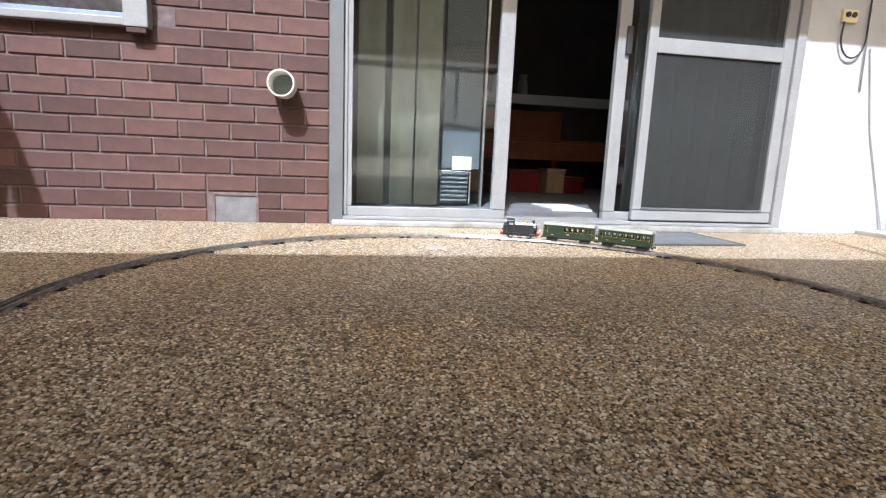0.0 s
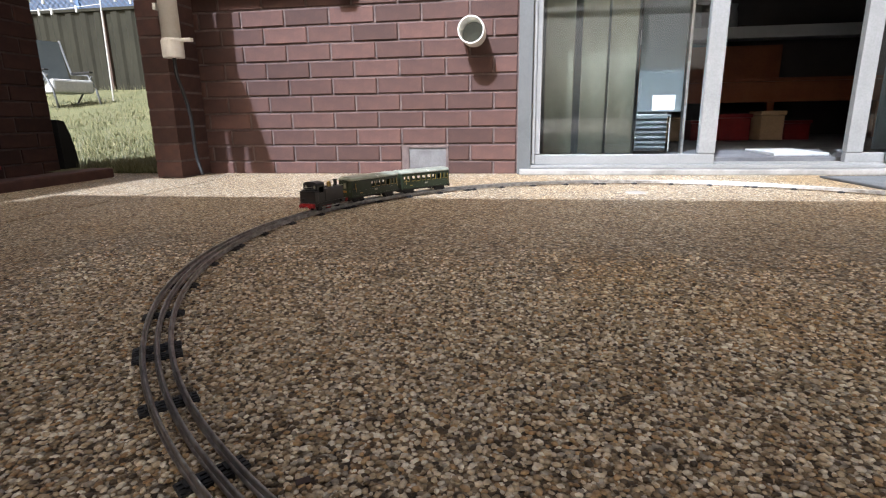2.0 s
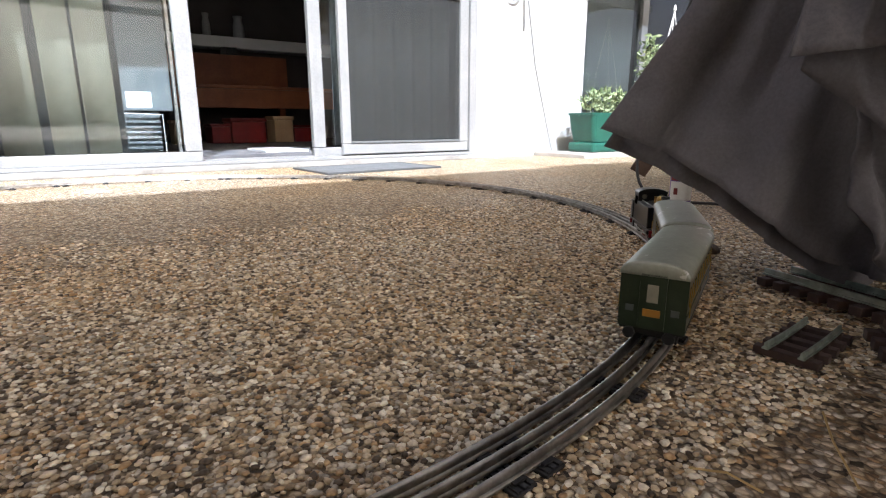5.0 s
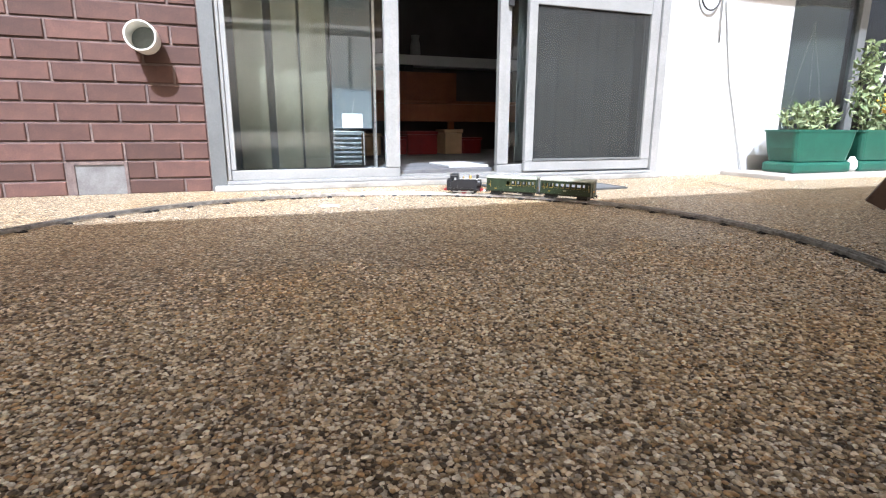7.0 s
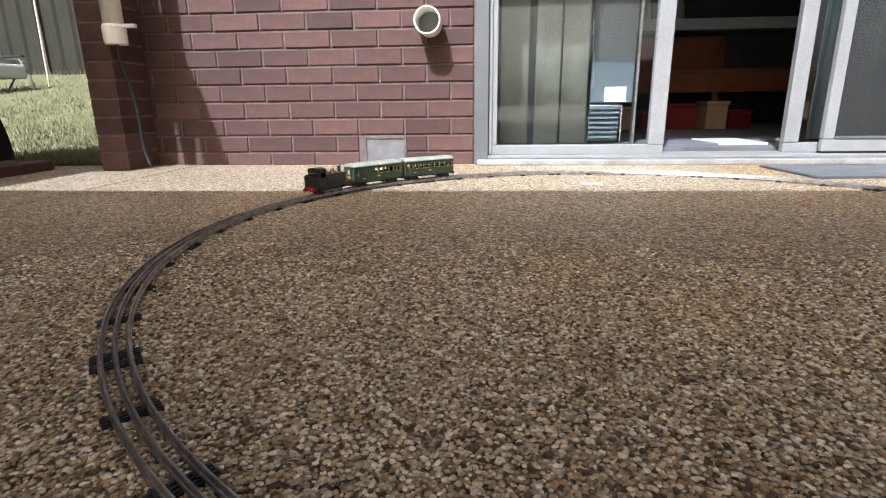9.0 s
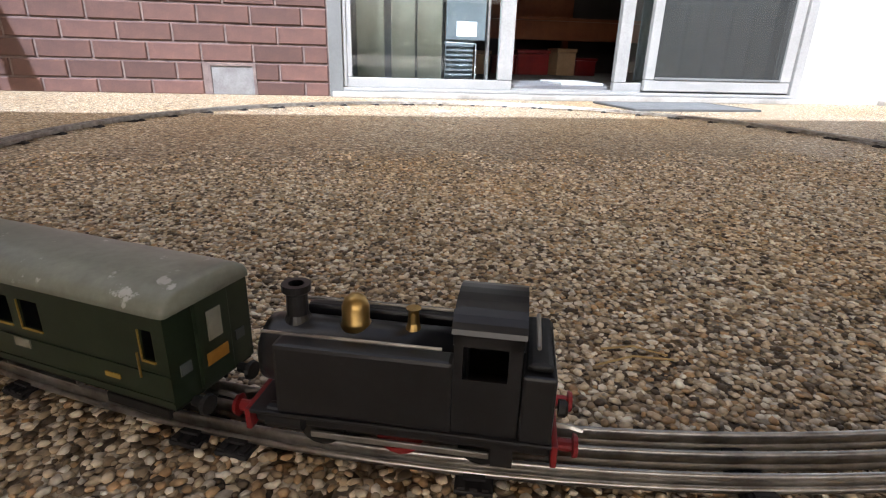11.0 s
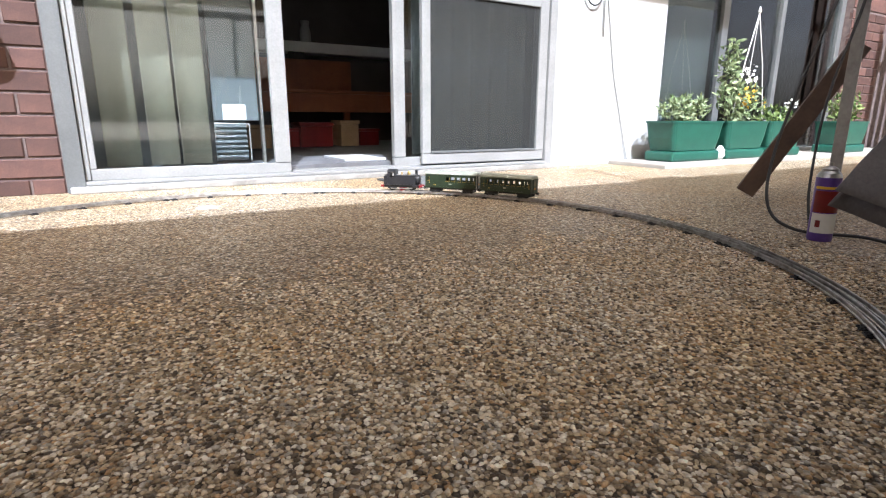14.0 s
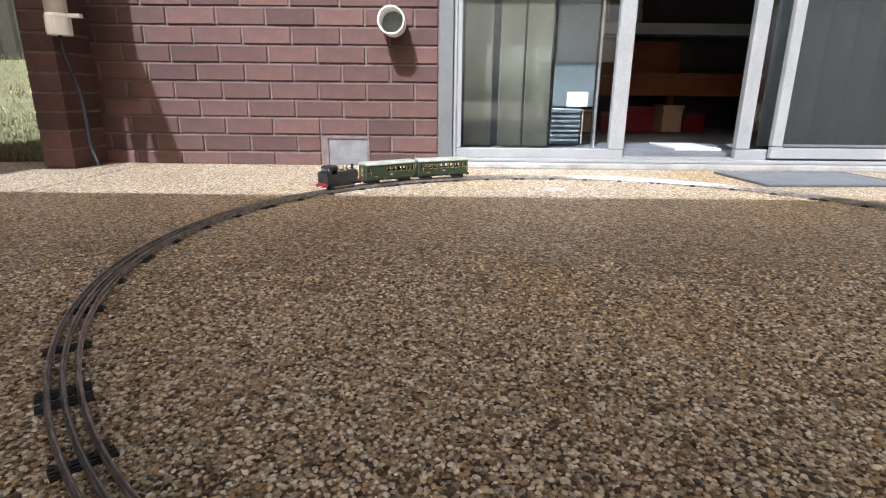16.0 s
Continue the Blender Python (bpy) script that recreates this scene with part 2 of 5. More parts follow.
M_TIN = worn("roof_tiles", (0.35, 0.14, 0.09), (0.25, 0.10, 0.065), 0.8)
M_LAWN = worn("lawn_soil", (0.13, 0.125, 0.055), (0.08, 0.085, 0.035), 0.95, 0, 3, 60, 0.5, 0.01)
M_GRASS = leaf_material("grass_blades", (0.075, 0.085, 0.03), (0.19, 0.175, 0.10))
M_STRAW = worn("straw", (0.50, 0.36, 0.16), (0.38, 0.26, 0.11), 0.8)
M_ROPE = worn("white_rope", (0.7, 0.69, 0.64), (0.55, 0.54, 0.50), 0.8)
M_MAT = worn("door_mat_grey", (0.115, 0.122, 0.125), (0.08, 0.085, 0.088), 0.95, 0, 10, 250, 0.6, 0.003)
M_MATEDGE = worn("door_mat_border", (0.075, 0.075, 0.075), (0.05, 0.05, 0.05), 0.9)
M_OUTLET = worn("cream_plastic", (0.62, 0.52, 0.30), (0.54, 0.44, 0.25), 0.4)
M_CURTAINGREY = worn("grey_curtain", (0.115, 0.125, 0.120), (0.085, 0.095, 0.09), 0.95, 0, 2)
M_ROOFSHEET = worn("patio_roof", (0.64, 0.56, 0.42), (0.54, 0.46, 0.34), 0.6)
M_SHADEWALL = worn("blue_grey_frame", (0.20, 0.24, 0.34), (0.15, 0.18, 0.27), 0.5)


# ---- building helpers ----
def part(name, bm, m, parent=None, label="", smooth=False):
    me = bpy.data.meshes.new(name)
    bm.normal_update()
    bm.to_mesh(me)
    bm.free()
    me.materials.append(m)
    if smooth:
        for p in me.polygons:
            p.use_smooth = True
    ob = new(name, me)
    ob.parent = parent
    if label:
        tagged(ob, label)
    return ob


def thing(name, label, category, at=None, group="", kind=""):
    ob = new(name)
    ob.empty_display_size = 0.05
    ob.matrix_basis = at if at is not None else Matrix()
    return tagged(ob, label, category, group, kind)


def box(x0, x1, y0, y1, z0, z1, bev=0.0, bm=None):
    bm = bm or bmesh.new()
    vs = [bm.verts.new((x, y, z)) for x in (x0, x1) for y in (y0, y1) for z in (z0, z1)]
    fs = [bm.faces.new([vs[i] for i in f]) for f in ((0, 1, 3, 2), (4, 6, 7, 5), (0, 4, 5, 1), (2, 3, 7, 6), (0, 2, 6, 4), (1, 5, 7, 3))]
    if bev:
        es = list({e for f in fs for e in f.edges})
        bmesh.ops.bevel(bm, geom=es, offset=bev, segments=2, affect="EDGES", profile=0.6)
    return bm


def ring_points(path, closed=False):
    pts = [Vector(p) for p in path]
    out = []
    for i, p in enumerate(pts):
        a = pts[i - 1] if (i or closed) else p
        b = pts[(i + 1) % len(pts)] if (i < len(pts) - 1 or closed) else p
        out.append((p, (b - a).normalized()))
    return out


def tube(path, radius, n=8, closed=False, bm=None, taper=1.0):
    bm = bm or bmesh.new()
    rings = []
    pts = ring_points(path, closed)
    up = Vector((0, 0, 1)) if abs(pts[0][1].z) < 0.9 else Vector((1, 0, 0))
    for i, (p, d) in enumerate(pts):
        s = d.cross(up)
        if s.length < 1e-4:
            s = d.cross(Vector((0, 1, 0)))
        s.normalize()
        u = s.cross(d).normalized()
        up = u
        r = radius * (1 + (taper - 1) * i / max(1, len(pts) - 1))
        rings.append([bm.verts.new(p + r * (math.cos(k * 2 * math.pi / n) * s + math.sin(k * 2 * math.pi / n) * u)) for k in range(n)])
    m = len(rings)
    for i in range(m if closed else m - 1):
        a, b = rings[i], rings[(i + 1) % m]
        for k in range(n):
            bm.faces.new((a[k], a[(k + 1) % n], b[(k + 1) % n], b[k]))
    if not closed:
        bm.faces.new(rings[0][::-1])
        bm.faces.new(rings[-1])
    return bm


def spline(pts, n=6):
    """A smooth curve through points."""
    q = [Vector(p) for p in pts]
    q = [q[0] * 2 - q[1]] + q + [q[-1] * 2 - q[-2]]
    out = []
    for a, b, c, d in zip(q, q[1:], q[2:], q[3:]):
        for i in range(n):
            u = i / n
            out.append(0.5 * (2 * b + (c - a) * u + (2 * a - 5 * b + 4 * c - d) * u * u + (3 * b - a - 3 * c + d) * u ** 3))
    return out + [q[-2]]


def lathe(profile, n=24, axis="z", at=(0, 0, 0), bm=None):
    """Turn (radius, height) pairs round an axis."""
    bm = bm or bmesh.new()
    rings = []
    for r, h in profile:
        ring = []
        for k in range(n):
            a = 2 * math.pi * k / n
            c = (r * math.cos(a), r * math.sin(a), h)
            c = {"z": c, "x": (c[2], c[0], c[1]), "y": (c[1], c[2], c[0])}[axis]
            ring.append(bm.verts.new(Vector(c) + Vector(at)))
        rings.append(ring)
    for a, b in zip(rings, rings[1:]):
        for k in range(n):
            bm.faces.new((a[k], a[(k + 1) % n], b[(k + 1) % n], b[k]))
    bm.faces.new(rings[0][::-1])
    bm.faces.new(rings[-1])
    return bm


def prism(outline, x0, x1, bm=None):
    """An outline in y and z drawn out along x."""
    bm = bm or bmesh.new()
    a = [bm.verts.new((x0, y, z)) for y, z in outline]
    b = [bm.verts.new((x1, y, z)) for y, z in outline]
    n = len(outline)
    for k in range(n):
        bm.faces.new((a[k], a[(k + 1) % n], b[(k + 1) % n], b[k]))
    bm.faces.new(a[::-1])
    bm.faces.new(b)
    return bm


def mesh_object(name, verts, faces, m, parent=None, smooth=False):
    me = bpy.data.meshes.new(name)
    me.from_pydata(verts, [], faces)
    me.materials.append(m)
    me.polygons.foreach_set("use_smooth", [smooth] * len(me.polygons))
    me.update()
    ob = new(name, me)
    ob.parent = parent
    return ob


def structure(name, bm, m, label, category):
    return tagged(part(name, bm, m), label, category, kind="structure")


# ---- ground ----
structure("ground", box(-60, 60, -60, 60, -0.3, 0), M_GROUND, "brown exposed aggregate patio concrete, weathered", "ground")

# path along the house and round its corner
structure("pavement", box(-2.16, -1.50, -3.4, 0.35, -0.1, 0.002, 0.001), M_GROUND, "worn exposed aggregate garden path beside the house", "path")


def lawn():
    nx, ny = 30, 24
    verts, faces = [], []
    for j in range(ny + 1):
        for i in range(nx + 1):
            x = -16 + 13.95 * i / nx
            y = -0.02 + 9.97 * j / ny
            z = 0.015 + 0.155 * max(0.0, y - 0.85) + 0.03 * noise.noise((x, y, 0))
            verts.append((x, y, z))
    for j in range(ny):
        for i in range(nx):
            a = j * (nx + 1) + i
            faces.append((a, a + 1, a + nx + 2, a + nx + 1))
    return mesh_object("lawn", verts, faces, M_LAWN, smooth=True)


tagged(lawn(), "dry sunlit backyard lawn sloping up to a fence", "lawn", kind="structure")


def grass():
    rng = random.Random(5)
    verts, faces = [], []
    for i in range(16000):
        y = 0.0 + 6.58 * rng.random() ** 1.4
        x = -1.9 - 1.2 * y * rng.random() - 0.6 * rng.random() - 0.2 * y
        z = 0.015 + 0.155 * max(0.0, y - 0.85)
        tall = rng.uniform(0.02, 0.045) * (3.2 if y > 5.7 and rng.random() < 0.5 else 1)
        a = rng.random() * 6.28
        dx, dy = math.cos(a) * 0.006, math.sin(a) * 0.006
        lx, ly = rng.uniform(-0.03, 0.03), rng.uniform(-0.03, 0.03)
        k = len(verts)
        verts += [(x - dx, y - dy, z - 0.02), (x + dx, y + dy, z - 0.02), (x + lx, y + ly, z + tall)]
        faces.append((k, k + 1, k + 2))
    return mesh_object("grass", verts, faces, M_GRASS)


tagged(grass(), "short sun-bleached grass blades on the lawn", "grass", kind="stuff")


def pebbles():
    """Rounded stones set in the concrete round the near side of the track."""
    rng = np.random.default_rng(3)
    t = (1 + 5 ** 0.5) / 2
    ico = np.array([(-1, t, 0), (1, t, 0), (-1, -t, 0), (1, -t, 0), (0, -1, t), (0, 1, t), (0, -1, -t), (0, 1, -t), (t, 0, -1), (t, 0, 1), (-t, 0, -1), (-t, 0, 1)])
    ico /= np.linalg.norm(ico[0])
    tri = np.array([(0, 11, 5), (0, 5, 1), (0, 1, 7), (0, 7, 10), (0, 10, 11), (1, 5, 9), (5, 11, 4), (11, 10, 2), (10, 7, 6), (7, 1, 8), (3, 9, 4), (3, 4, 2), (3, 2, 6), (3, 6, 8), (3, 8, 9), (4, 9, 5), (2, 4, 11), (6, 2, 10), (8, 6, 7), (9, 8, 1)])
    step = 0.0055
    gx, gy = np.meshgrid(np.arange(-1.0, 1.75, step), np.arange(-2.74, -1.62, step))
    n = gx.size
    c = np.stack([gx.ravel(), gy.ravel(), np.zeros(n)], 1)
    c[:, :2] += rng.uniform(-0.5, 0.5, (n, 2)) * step * 0.9
    size = rng.uniform(0.0019, 0.0042, n)[:, None, None]
    shape = np.stack([rng.uniform(0.8, 1.45, n), rng.uniform(0.75, 1.05, n), rng.uniform(0.38, 0.58, n)], 1)[:, None, :]
    a = rng.uniform(0, 6.283, n)
    v = (ico[None] + rng.normal(0, 0.09, (n, 12, 3))) * shape * size
    ca, sa = np.cos(a)[:, None], np.sin(a)[:, None]
    v = np.stack([v[..., 0] * ca - v[..., 1] * sa, v[..., 0] * sa + v[..., 1] * ca, v[..., 2]], 2)
    # the set stones thin out raggedly towards the rim of the patch
    rim = np.minimum.reduce([c[:, 0] + 1.0, 1.75 - c[:, 0], -1.62 - c[:, 1]]) + 0.10 * np.sin(c[:, 0] * 23) * np.cos(c[:, 1] * 19)
    keep = rng.uniform(0, 0.42, n) < rim
    v, c, n = v[keep], c[keep], int(keep.sum())
    c[:, 2] = 0.0005 + rng.uniform(-0.0012, 0.0012, n)
    v += c[:, None, :]
    f = (tri[None] + (np.arange(n) * 12)[:, None, None]).reshape(-1, 3)
    me = bpy.data.meshes.new("pebbles")
    me.vertices.add(n * 12)
    me.vertices.foreach_set("co", v.reshape(-1))
    me.loops.add(f.size)
    me.loops.foreach_set("vertex_index", f.reshape(-1).astype(np.int32))
    me.polygons.add(len(f))
    me.polygons.foreach_set("loop_start", np.arange(0, f.size, 3, dtype=np.int32))
    me.polygons.foreach_set("use_smooth", np.ones(len(f), dtype=bool))
    me.update(calc_edges=True)
    me.materials.append(M_STONES)
    return new("pebbles", me)


tagged(pebbles(), "small rounded brown and cream pebbles set in concrete", "pebbles", kind="stuff")

# ---- the house ----
COURSE, FOOT = 0.086, 0.07
house = thing("wall_brick", "dark red brick house wall with recessed mortar joints", "wall", kind="structure")
part("mortar", box(-2.04, -0.012, 0.008, 0.22, 0, 2.6), M_MORTAR, house)


def brick_mesh(length, m=M_BRICK, tall=0.076):
    bm = box(-length / 2, length / 2, 0.0, 0.03, -tall / 2, tall / 2, 0.0)
    front = [e for e in bm.edges if all(v.co.y < 0.001 for v in e.verts)]
    bmesh.ops.bevel(bm, geom=front, offset=0.004, segments=1, affect="EDGES")
    me = bpy.data.meshes.new("brick")
    bm.to_mesh(me)
    bm.free()
    me.materials.append(m)
    return me


BR = {"full": brick_mesh(0.23), "half": brick_mesh(0.11), "foot": brick_mesh(0.23, tall=0.062), "foothalf": brick_mesh(0.11, tall=0.062)}


def lay_bricks(parent, run, top, skip, place, rng):
    """Stretcher bond from the right end (u = 0) to u = -run."""
    row = 0
    z = 0.0
    while z < top:
        tall = FOOT if row == 0 else COURSE
        u = 0.0
        odd = row % 2 == 0
        first = True
        while u > -run + 0.05:
            kind = "half" if (odd and first) else "full"
            if -run > u - 0.24:
                kind = "half"
            w = 0.12 if kind == "half" else 0.24
            first = False
            uc, zc = u - w / 2, z + (tall - 0.010) / 2
            u -= w
            if skip(uc, zc, w):
                continue
            me = BR[("foothalf" if kind == "half" else "foot") if row == 0 else kind]
            ob = new("brick", me)
            ob.parent = parent
            ob.matrix_basis = place(uc, zc, rng.uniform(-0.0015, 0.0015)) @ pose(0, 0, 0, rng.uniform(-0.4, 0.4), rng.uniform(-0.3, 0.3), rng.uniform(-0.4, 0.4))
        z += tall
        row += 1


# the upper wall, out of the camera's reach
part("upper_bricks", box(-2.04, -0.012, 0.0, 0.008, 1.375, 2.6), M_BRICK, house)


def corner_pier():
    """The short wing of brick at the end of the wall, a header's width."""
    w = thing("wall_pier_corner", "dark red brick pier at the corner of the house", "wall", kind="structure")
    part("mortar", box(-1.862, -1.723, -0.252, 0.0, 0, 2.6), M_MORTAR, w)
    side_brick = bpy.data.meshes.new("brick")
    bm = box(-0.071, 0.071, -0.130, 0.129, -0.038, 0.038, 0.004)
    bm.to_mesh(side_brick)
    bm.free()
    side_brick.materials.append(M_BRICK)
    for row in range(30):
        ob = new("brick", side_brick)
        ob.parent = w
        ob.matrix_basis = pose(-1.7925, -0.1265, 0.046 + row * COURSE, 0, 0, 0)
    return w


corner_pier()


def header_wall():
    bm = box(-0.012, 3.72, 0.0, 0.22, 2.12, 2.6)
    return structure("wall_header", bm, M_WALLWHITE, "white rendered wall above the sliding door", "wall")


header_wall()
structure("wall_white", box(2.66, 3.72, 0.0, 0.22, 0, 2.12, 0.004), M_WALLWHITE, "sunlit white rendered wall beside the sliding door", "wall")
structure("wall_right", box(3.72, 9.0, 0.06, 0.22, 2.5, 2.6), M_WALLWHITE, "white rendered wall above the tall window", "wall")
structure("eave", box(-2.6, 4.3, -0.95, 0.3, 2.22, 2.34, 0.01), M_WHITE, "white painted house eave", "eave")
structure("house_roof", box(-2.6, 9.2, -0.1, 5.0, 2.62, 2.72), M_TIN, "red tiled house roof", "roof")


def patio_roof():
    r = thing("patio_roof", "pale sheet patio roof on white beams", "roof", kind="structure")
    part("roof_sheet", box(-2.57, 9.0, -8.5, -2.90, 2.34, 2.37), M_ROOFSHEET, r)
    for i in range(7):
        x = -2.5 + i * 1.85
        part("rafter", box(x - 0.03, x + 0.03, -8.5, -2.92, 2.22, 2.338, 0.004), M_WHITE, r)
    for y in (-8.3, -5.8, -2.98):
        part("beam", box(-2.56, 9.0, y - 0.04, y + 0.04, 2.10, 2.218, 0.004), M_WHITE, r)
    for x in (-1.95, 2.2, 8.6):
        part("post", box(x - 0.045, x + 0.045, -8.345, -8.255, 0, 2.098, 0.004), M_WHITE, r)
    return r


patio_roof()

# room behind the doors
structure("floor", box(-1.9, 9.0, 0.24, 4.2, -0.05, 0.06), M_CARPET, "dark grey carpet inside the dim room", "floor")
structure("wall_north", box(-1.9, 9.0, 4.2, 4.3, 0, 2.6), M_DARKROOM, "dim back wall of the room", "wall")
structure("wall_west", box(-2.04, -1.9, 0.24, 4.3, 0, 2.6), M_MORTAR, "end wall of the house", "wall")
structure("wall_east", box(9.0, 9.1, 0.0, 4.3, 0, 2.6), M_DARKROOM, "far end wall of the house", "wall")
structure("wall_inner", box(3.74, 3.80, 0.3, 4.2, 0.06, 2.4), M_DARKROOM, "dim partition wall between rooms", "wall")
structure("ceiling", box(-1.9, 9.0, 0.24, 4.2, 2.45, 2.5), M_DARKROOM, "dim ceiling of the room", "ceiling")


def sliding_door():
    d = thing("door_1", "white aluminium sliding glass door standing half open", "sliding door", kind="structure")
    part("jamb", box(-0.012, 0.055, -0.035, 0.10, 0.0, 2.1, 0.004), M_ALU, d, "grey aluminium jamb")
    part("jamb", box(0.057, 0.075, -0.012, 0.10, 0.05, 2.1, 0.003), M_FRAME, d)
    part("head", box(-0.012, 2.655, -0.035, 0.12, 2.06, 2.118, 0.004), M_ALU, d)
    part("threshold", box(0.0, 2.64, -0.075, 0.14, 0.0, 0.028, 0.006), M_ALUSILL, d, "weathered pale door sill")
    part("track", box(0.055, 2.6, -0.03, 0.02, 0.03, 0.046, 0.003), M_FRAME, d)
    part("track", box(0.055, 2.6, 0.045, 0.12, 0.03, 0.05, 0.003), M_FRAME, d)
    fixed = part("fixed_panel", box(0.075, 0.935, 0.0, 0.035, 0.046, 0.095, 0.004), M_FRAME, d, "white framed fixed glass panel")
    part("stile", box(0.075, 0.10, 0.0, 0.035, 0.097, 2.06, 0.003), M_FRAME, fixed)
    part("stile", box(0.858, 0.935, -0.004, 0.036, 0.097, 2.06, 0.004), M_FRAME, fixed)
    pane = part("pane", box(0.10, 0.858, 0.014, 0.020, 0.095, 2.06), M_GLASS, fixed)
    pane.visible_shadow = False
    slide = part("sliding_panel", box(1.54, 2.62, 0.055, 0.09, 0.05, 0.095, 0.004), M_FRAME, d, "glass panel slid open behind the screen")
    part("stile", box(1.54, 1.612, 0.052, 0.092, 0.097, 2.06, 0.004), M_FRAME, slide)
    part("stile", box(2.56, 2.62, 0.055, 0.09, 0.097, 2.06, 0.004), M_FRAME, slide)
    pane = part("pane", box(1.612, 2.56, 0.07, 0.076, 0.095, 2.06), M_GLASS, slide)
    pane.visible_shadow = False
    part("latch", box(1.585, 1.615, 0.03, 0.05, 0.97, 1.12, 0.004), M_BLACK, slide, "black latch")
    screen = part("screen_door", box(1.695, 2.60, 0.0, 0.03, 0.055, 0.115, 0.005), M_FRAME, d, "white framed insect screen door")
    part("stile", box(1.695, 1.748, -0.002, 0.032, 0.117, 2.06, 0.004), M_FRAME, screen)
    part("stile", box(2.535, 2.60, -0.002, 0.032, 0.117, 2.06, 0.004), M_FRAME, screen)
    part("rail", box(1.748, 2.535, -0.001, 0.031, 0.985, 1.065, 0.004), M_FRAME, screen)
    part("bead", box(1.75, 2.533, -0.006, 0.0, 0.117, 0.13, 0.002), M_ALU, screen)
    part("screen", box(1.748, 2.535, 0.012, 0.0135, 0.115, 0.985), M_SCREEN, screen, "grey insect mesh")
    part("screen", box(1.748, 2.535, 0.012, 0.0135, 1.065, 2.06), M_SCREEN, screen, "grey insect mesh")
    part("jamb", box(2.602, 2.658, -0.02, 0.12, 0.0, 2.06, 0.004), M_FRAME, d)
    return d


sliding_door()


def kitchen_window():
    w = thing("window_1", "dark glass window in a white frame above the bricks", "window", kind="structure")
    part("sill", box(-1.70, -0.93, -0.05, 0.10, 0.905, 0.94, 0.004), M_FRAME, w, "white painted sill")
    part("stile", box(-1.74, -1.60, -0.045, 0.10, 0.942, 1.9, 0.004), M_FRAME, w)
    part("stile", box(-0.935, -0.83, -0.06, 0.10, 0.90, 1.9, 0.006), M_FRAME, w)
    part("head", box(-1.74, -0.83, -0.045, 0.10, 1.902, 1.98, 0.004), M_FRAME, w)
    part("rail", box(-1.60, -0.935, -0.02, 0.04, 0.942, 0.965, 0.003), M_SHADEWALL, w, "dark blue lower rail")
    part("bracket", box(-0.925, -0.84, -0.055, 0.0, 0.875, 0.899, 0.003), M_BRICK, w)
    part("pane", box(-1.60, -0.935, 0.0, 0.006, 0.965, 1.902), M_GLASS, w)
    return w


kitchen_window()


# ---- the toy railway ----
CX, CY, R = 0.476, -1.540, 1.122
O_GAUGE = 1.067


def ring_strip(name, r0, r1, z0, z1, m, parent, crown=0.0, n=240):
    """A rail bent to the circle, with a rounded head."""
    verts, faces = [], []
    prof = [(r0, z0), (r0, z1 - crown), (r0 + (r1 - r0) * 0.25, z1), (r0 + (r1 - r0) * 0.75, z1), (r1, z1 - crown), (r1, z0)]
    for i in range(n):
        a = 2 * math.pi * i / n
        for r, z in prof:
            verts.append((r * math.cos(a), r * math.sin(a), z))
    k = len(prof)
    for i in range(n):
        for j in range(k):
            faces.append((i * k + j, i * k + (j + 1) % k, ((i + 1) % n) * k + (j + 1) % k, ((i + 1) % n) * k + j))
    return mesh_object(name, verts, faces, m, parent, True)


def railway():
    t = thing("toy_railway_track", "circle of three-rail tinplate toy track on black sleepers", "toy track", pose(CX, CY, 0.0))
    for off in (-0.0160, 0.0, 0.0160):
        ring_strip("rail", R + off - 0.0015, R + off + 0.0015, 0.0085, 0.0155, M_RAIL, t, 0.001)
        ring_strip("rail_foot", R + off - 0.0034, R + off + 0.0034, 0.0055, 0.0088, M_RAIL, t, 0.0006)
    count = 48
    bm = box(-0.0265, 0.0265, -0.0095, 0.0095, 0.0004, 0.0036, 0.0010)
    for y in (-0.006, 0.0, 0.006):
        box(-0.0255, 0.0255, y - 0.0018, y + 0.0018, 0.0036, 0.0050, 0, bm)
    me = bpy.data.meshes.new("sleeper")
    for s in (-1, 1):
        box(s * 0.0150 - 0.006, s * 0.0150 + 0.006, -0.0055, 0.0055, 0.0052, 0.0068, 0, bm)
    bm.to_mesh(me)
    bm.free()
    me.transform(Matrix.Scale(O_GAUGE, 4))
    me.materials.append(M_TIE)
    for i in range(count):
        for shift in ((-0.75, 0.75) if i % 4 == 0 else (0,)):
            a = 2 * math.pi * (i + 0.92) / count + radians(shift)
            ob = new("sleeper", me)
            ob.parent = t
            ob.matrix_basis = pose(R * math.cos(a), R * math.sin(a), 0, 0, 0, math.degrees(a))
    return t


railway()
RAILTOP = 0.0145


def wheel_mesh(r):
    bm = lathe(((r * 0.35, -0.003), (r * 0.7, -0.0032), (r, -0.003), (r, 0.002), (r * 1.12, 0.0022), (r * 1.12, 0.0034), (r * 0.3, 0.0034)), 16, "y")
    return bm


def coupling(parent, x, s):
    part("coupling", tube([(x, 0, 0.018), (x + s * 0.008, 0, 0.018), (x + s * 0.014, 0.0, 0.0165)], 0.0016, 6), M_STEEL, parent)


def buffers(parent, x, s, z, m):
    for y in (-0.017, 0.017):
        bm = lathe(((0.003, 0.0), (0.003, 0.007), (0.0058, 0.0075), (0.0052, 0.0095)) if s > 0 else ((0.0052, -0.0095), (0.0058, -0.0075), (0.003, -0.007), (0.003, 0.0)), 12, "x", (x, y, z))
        part("buffer", bm, m, parent)


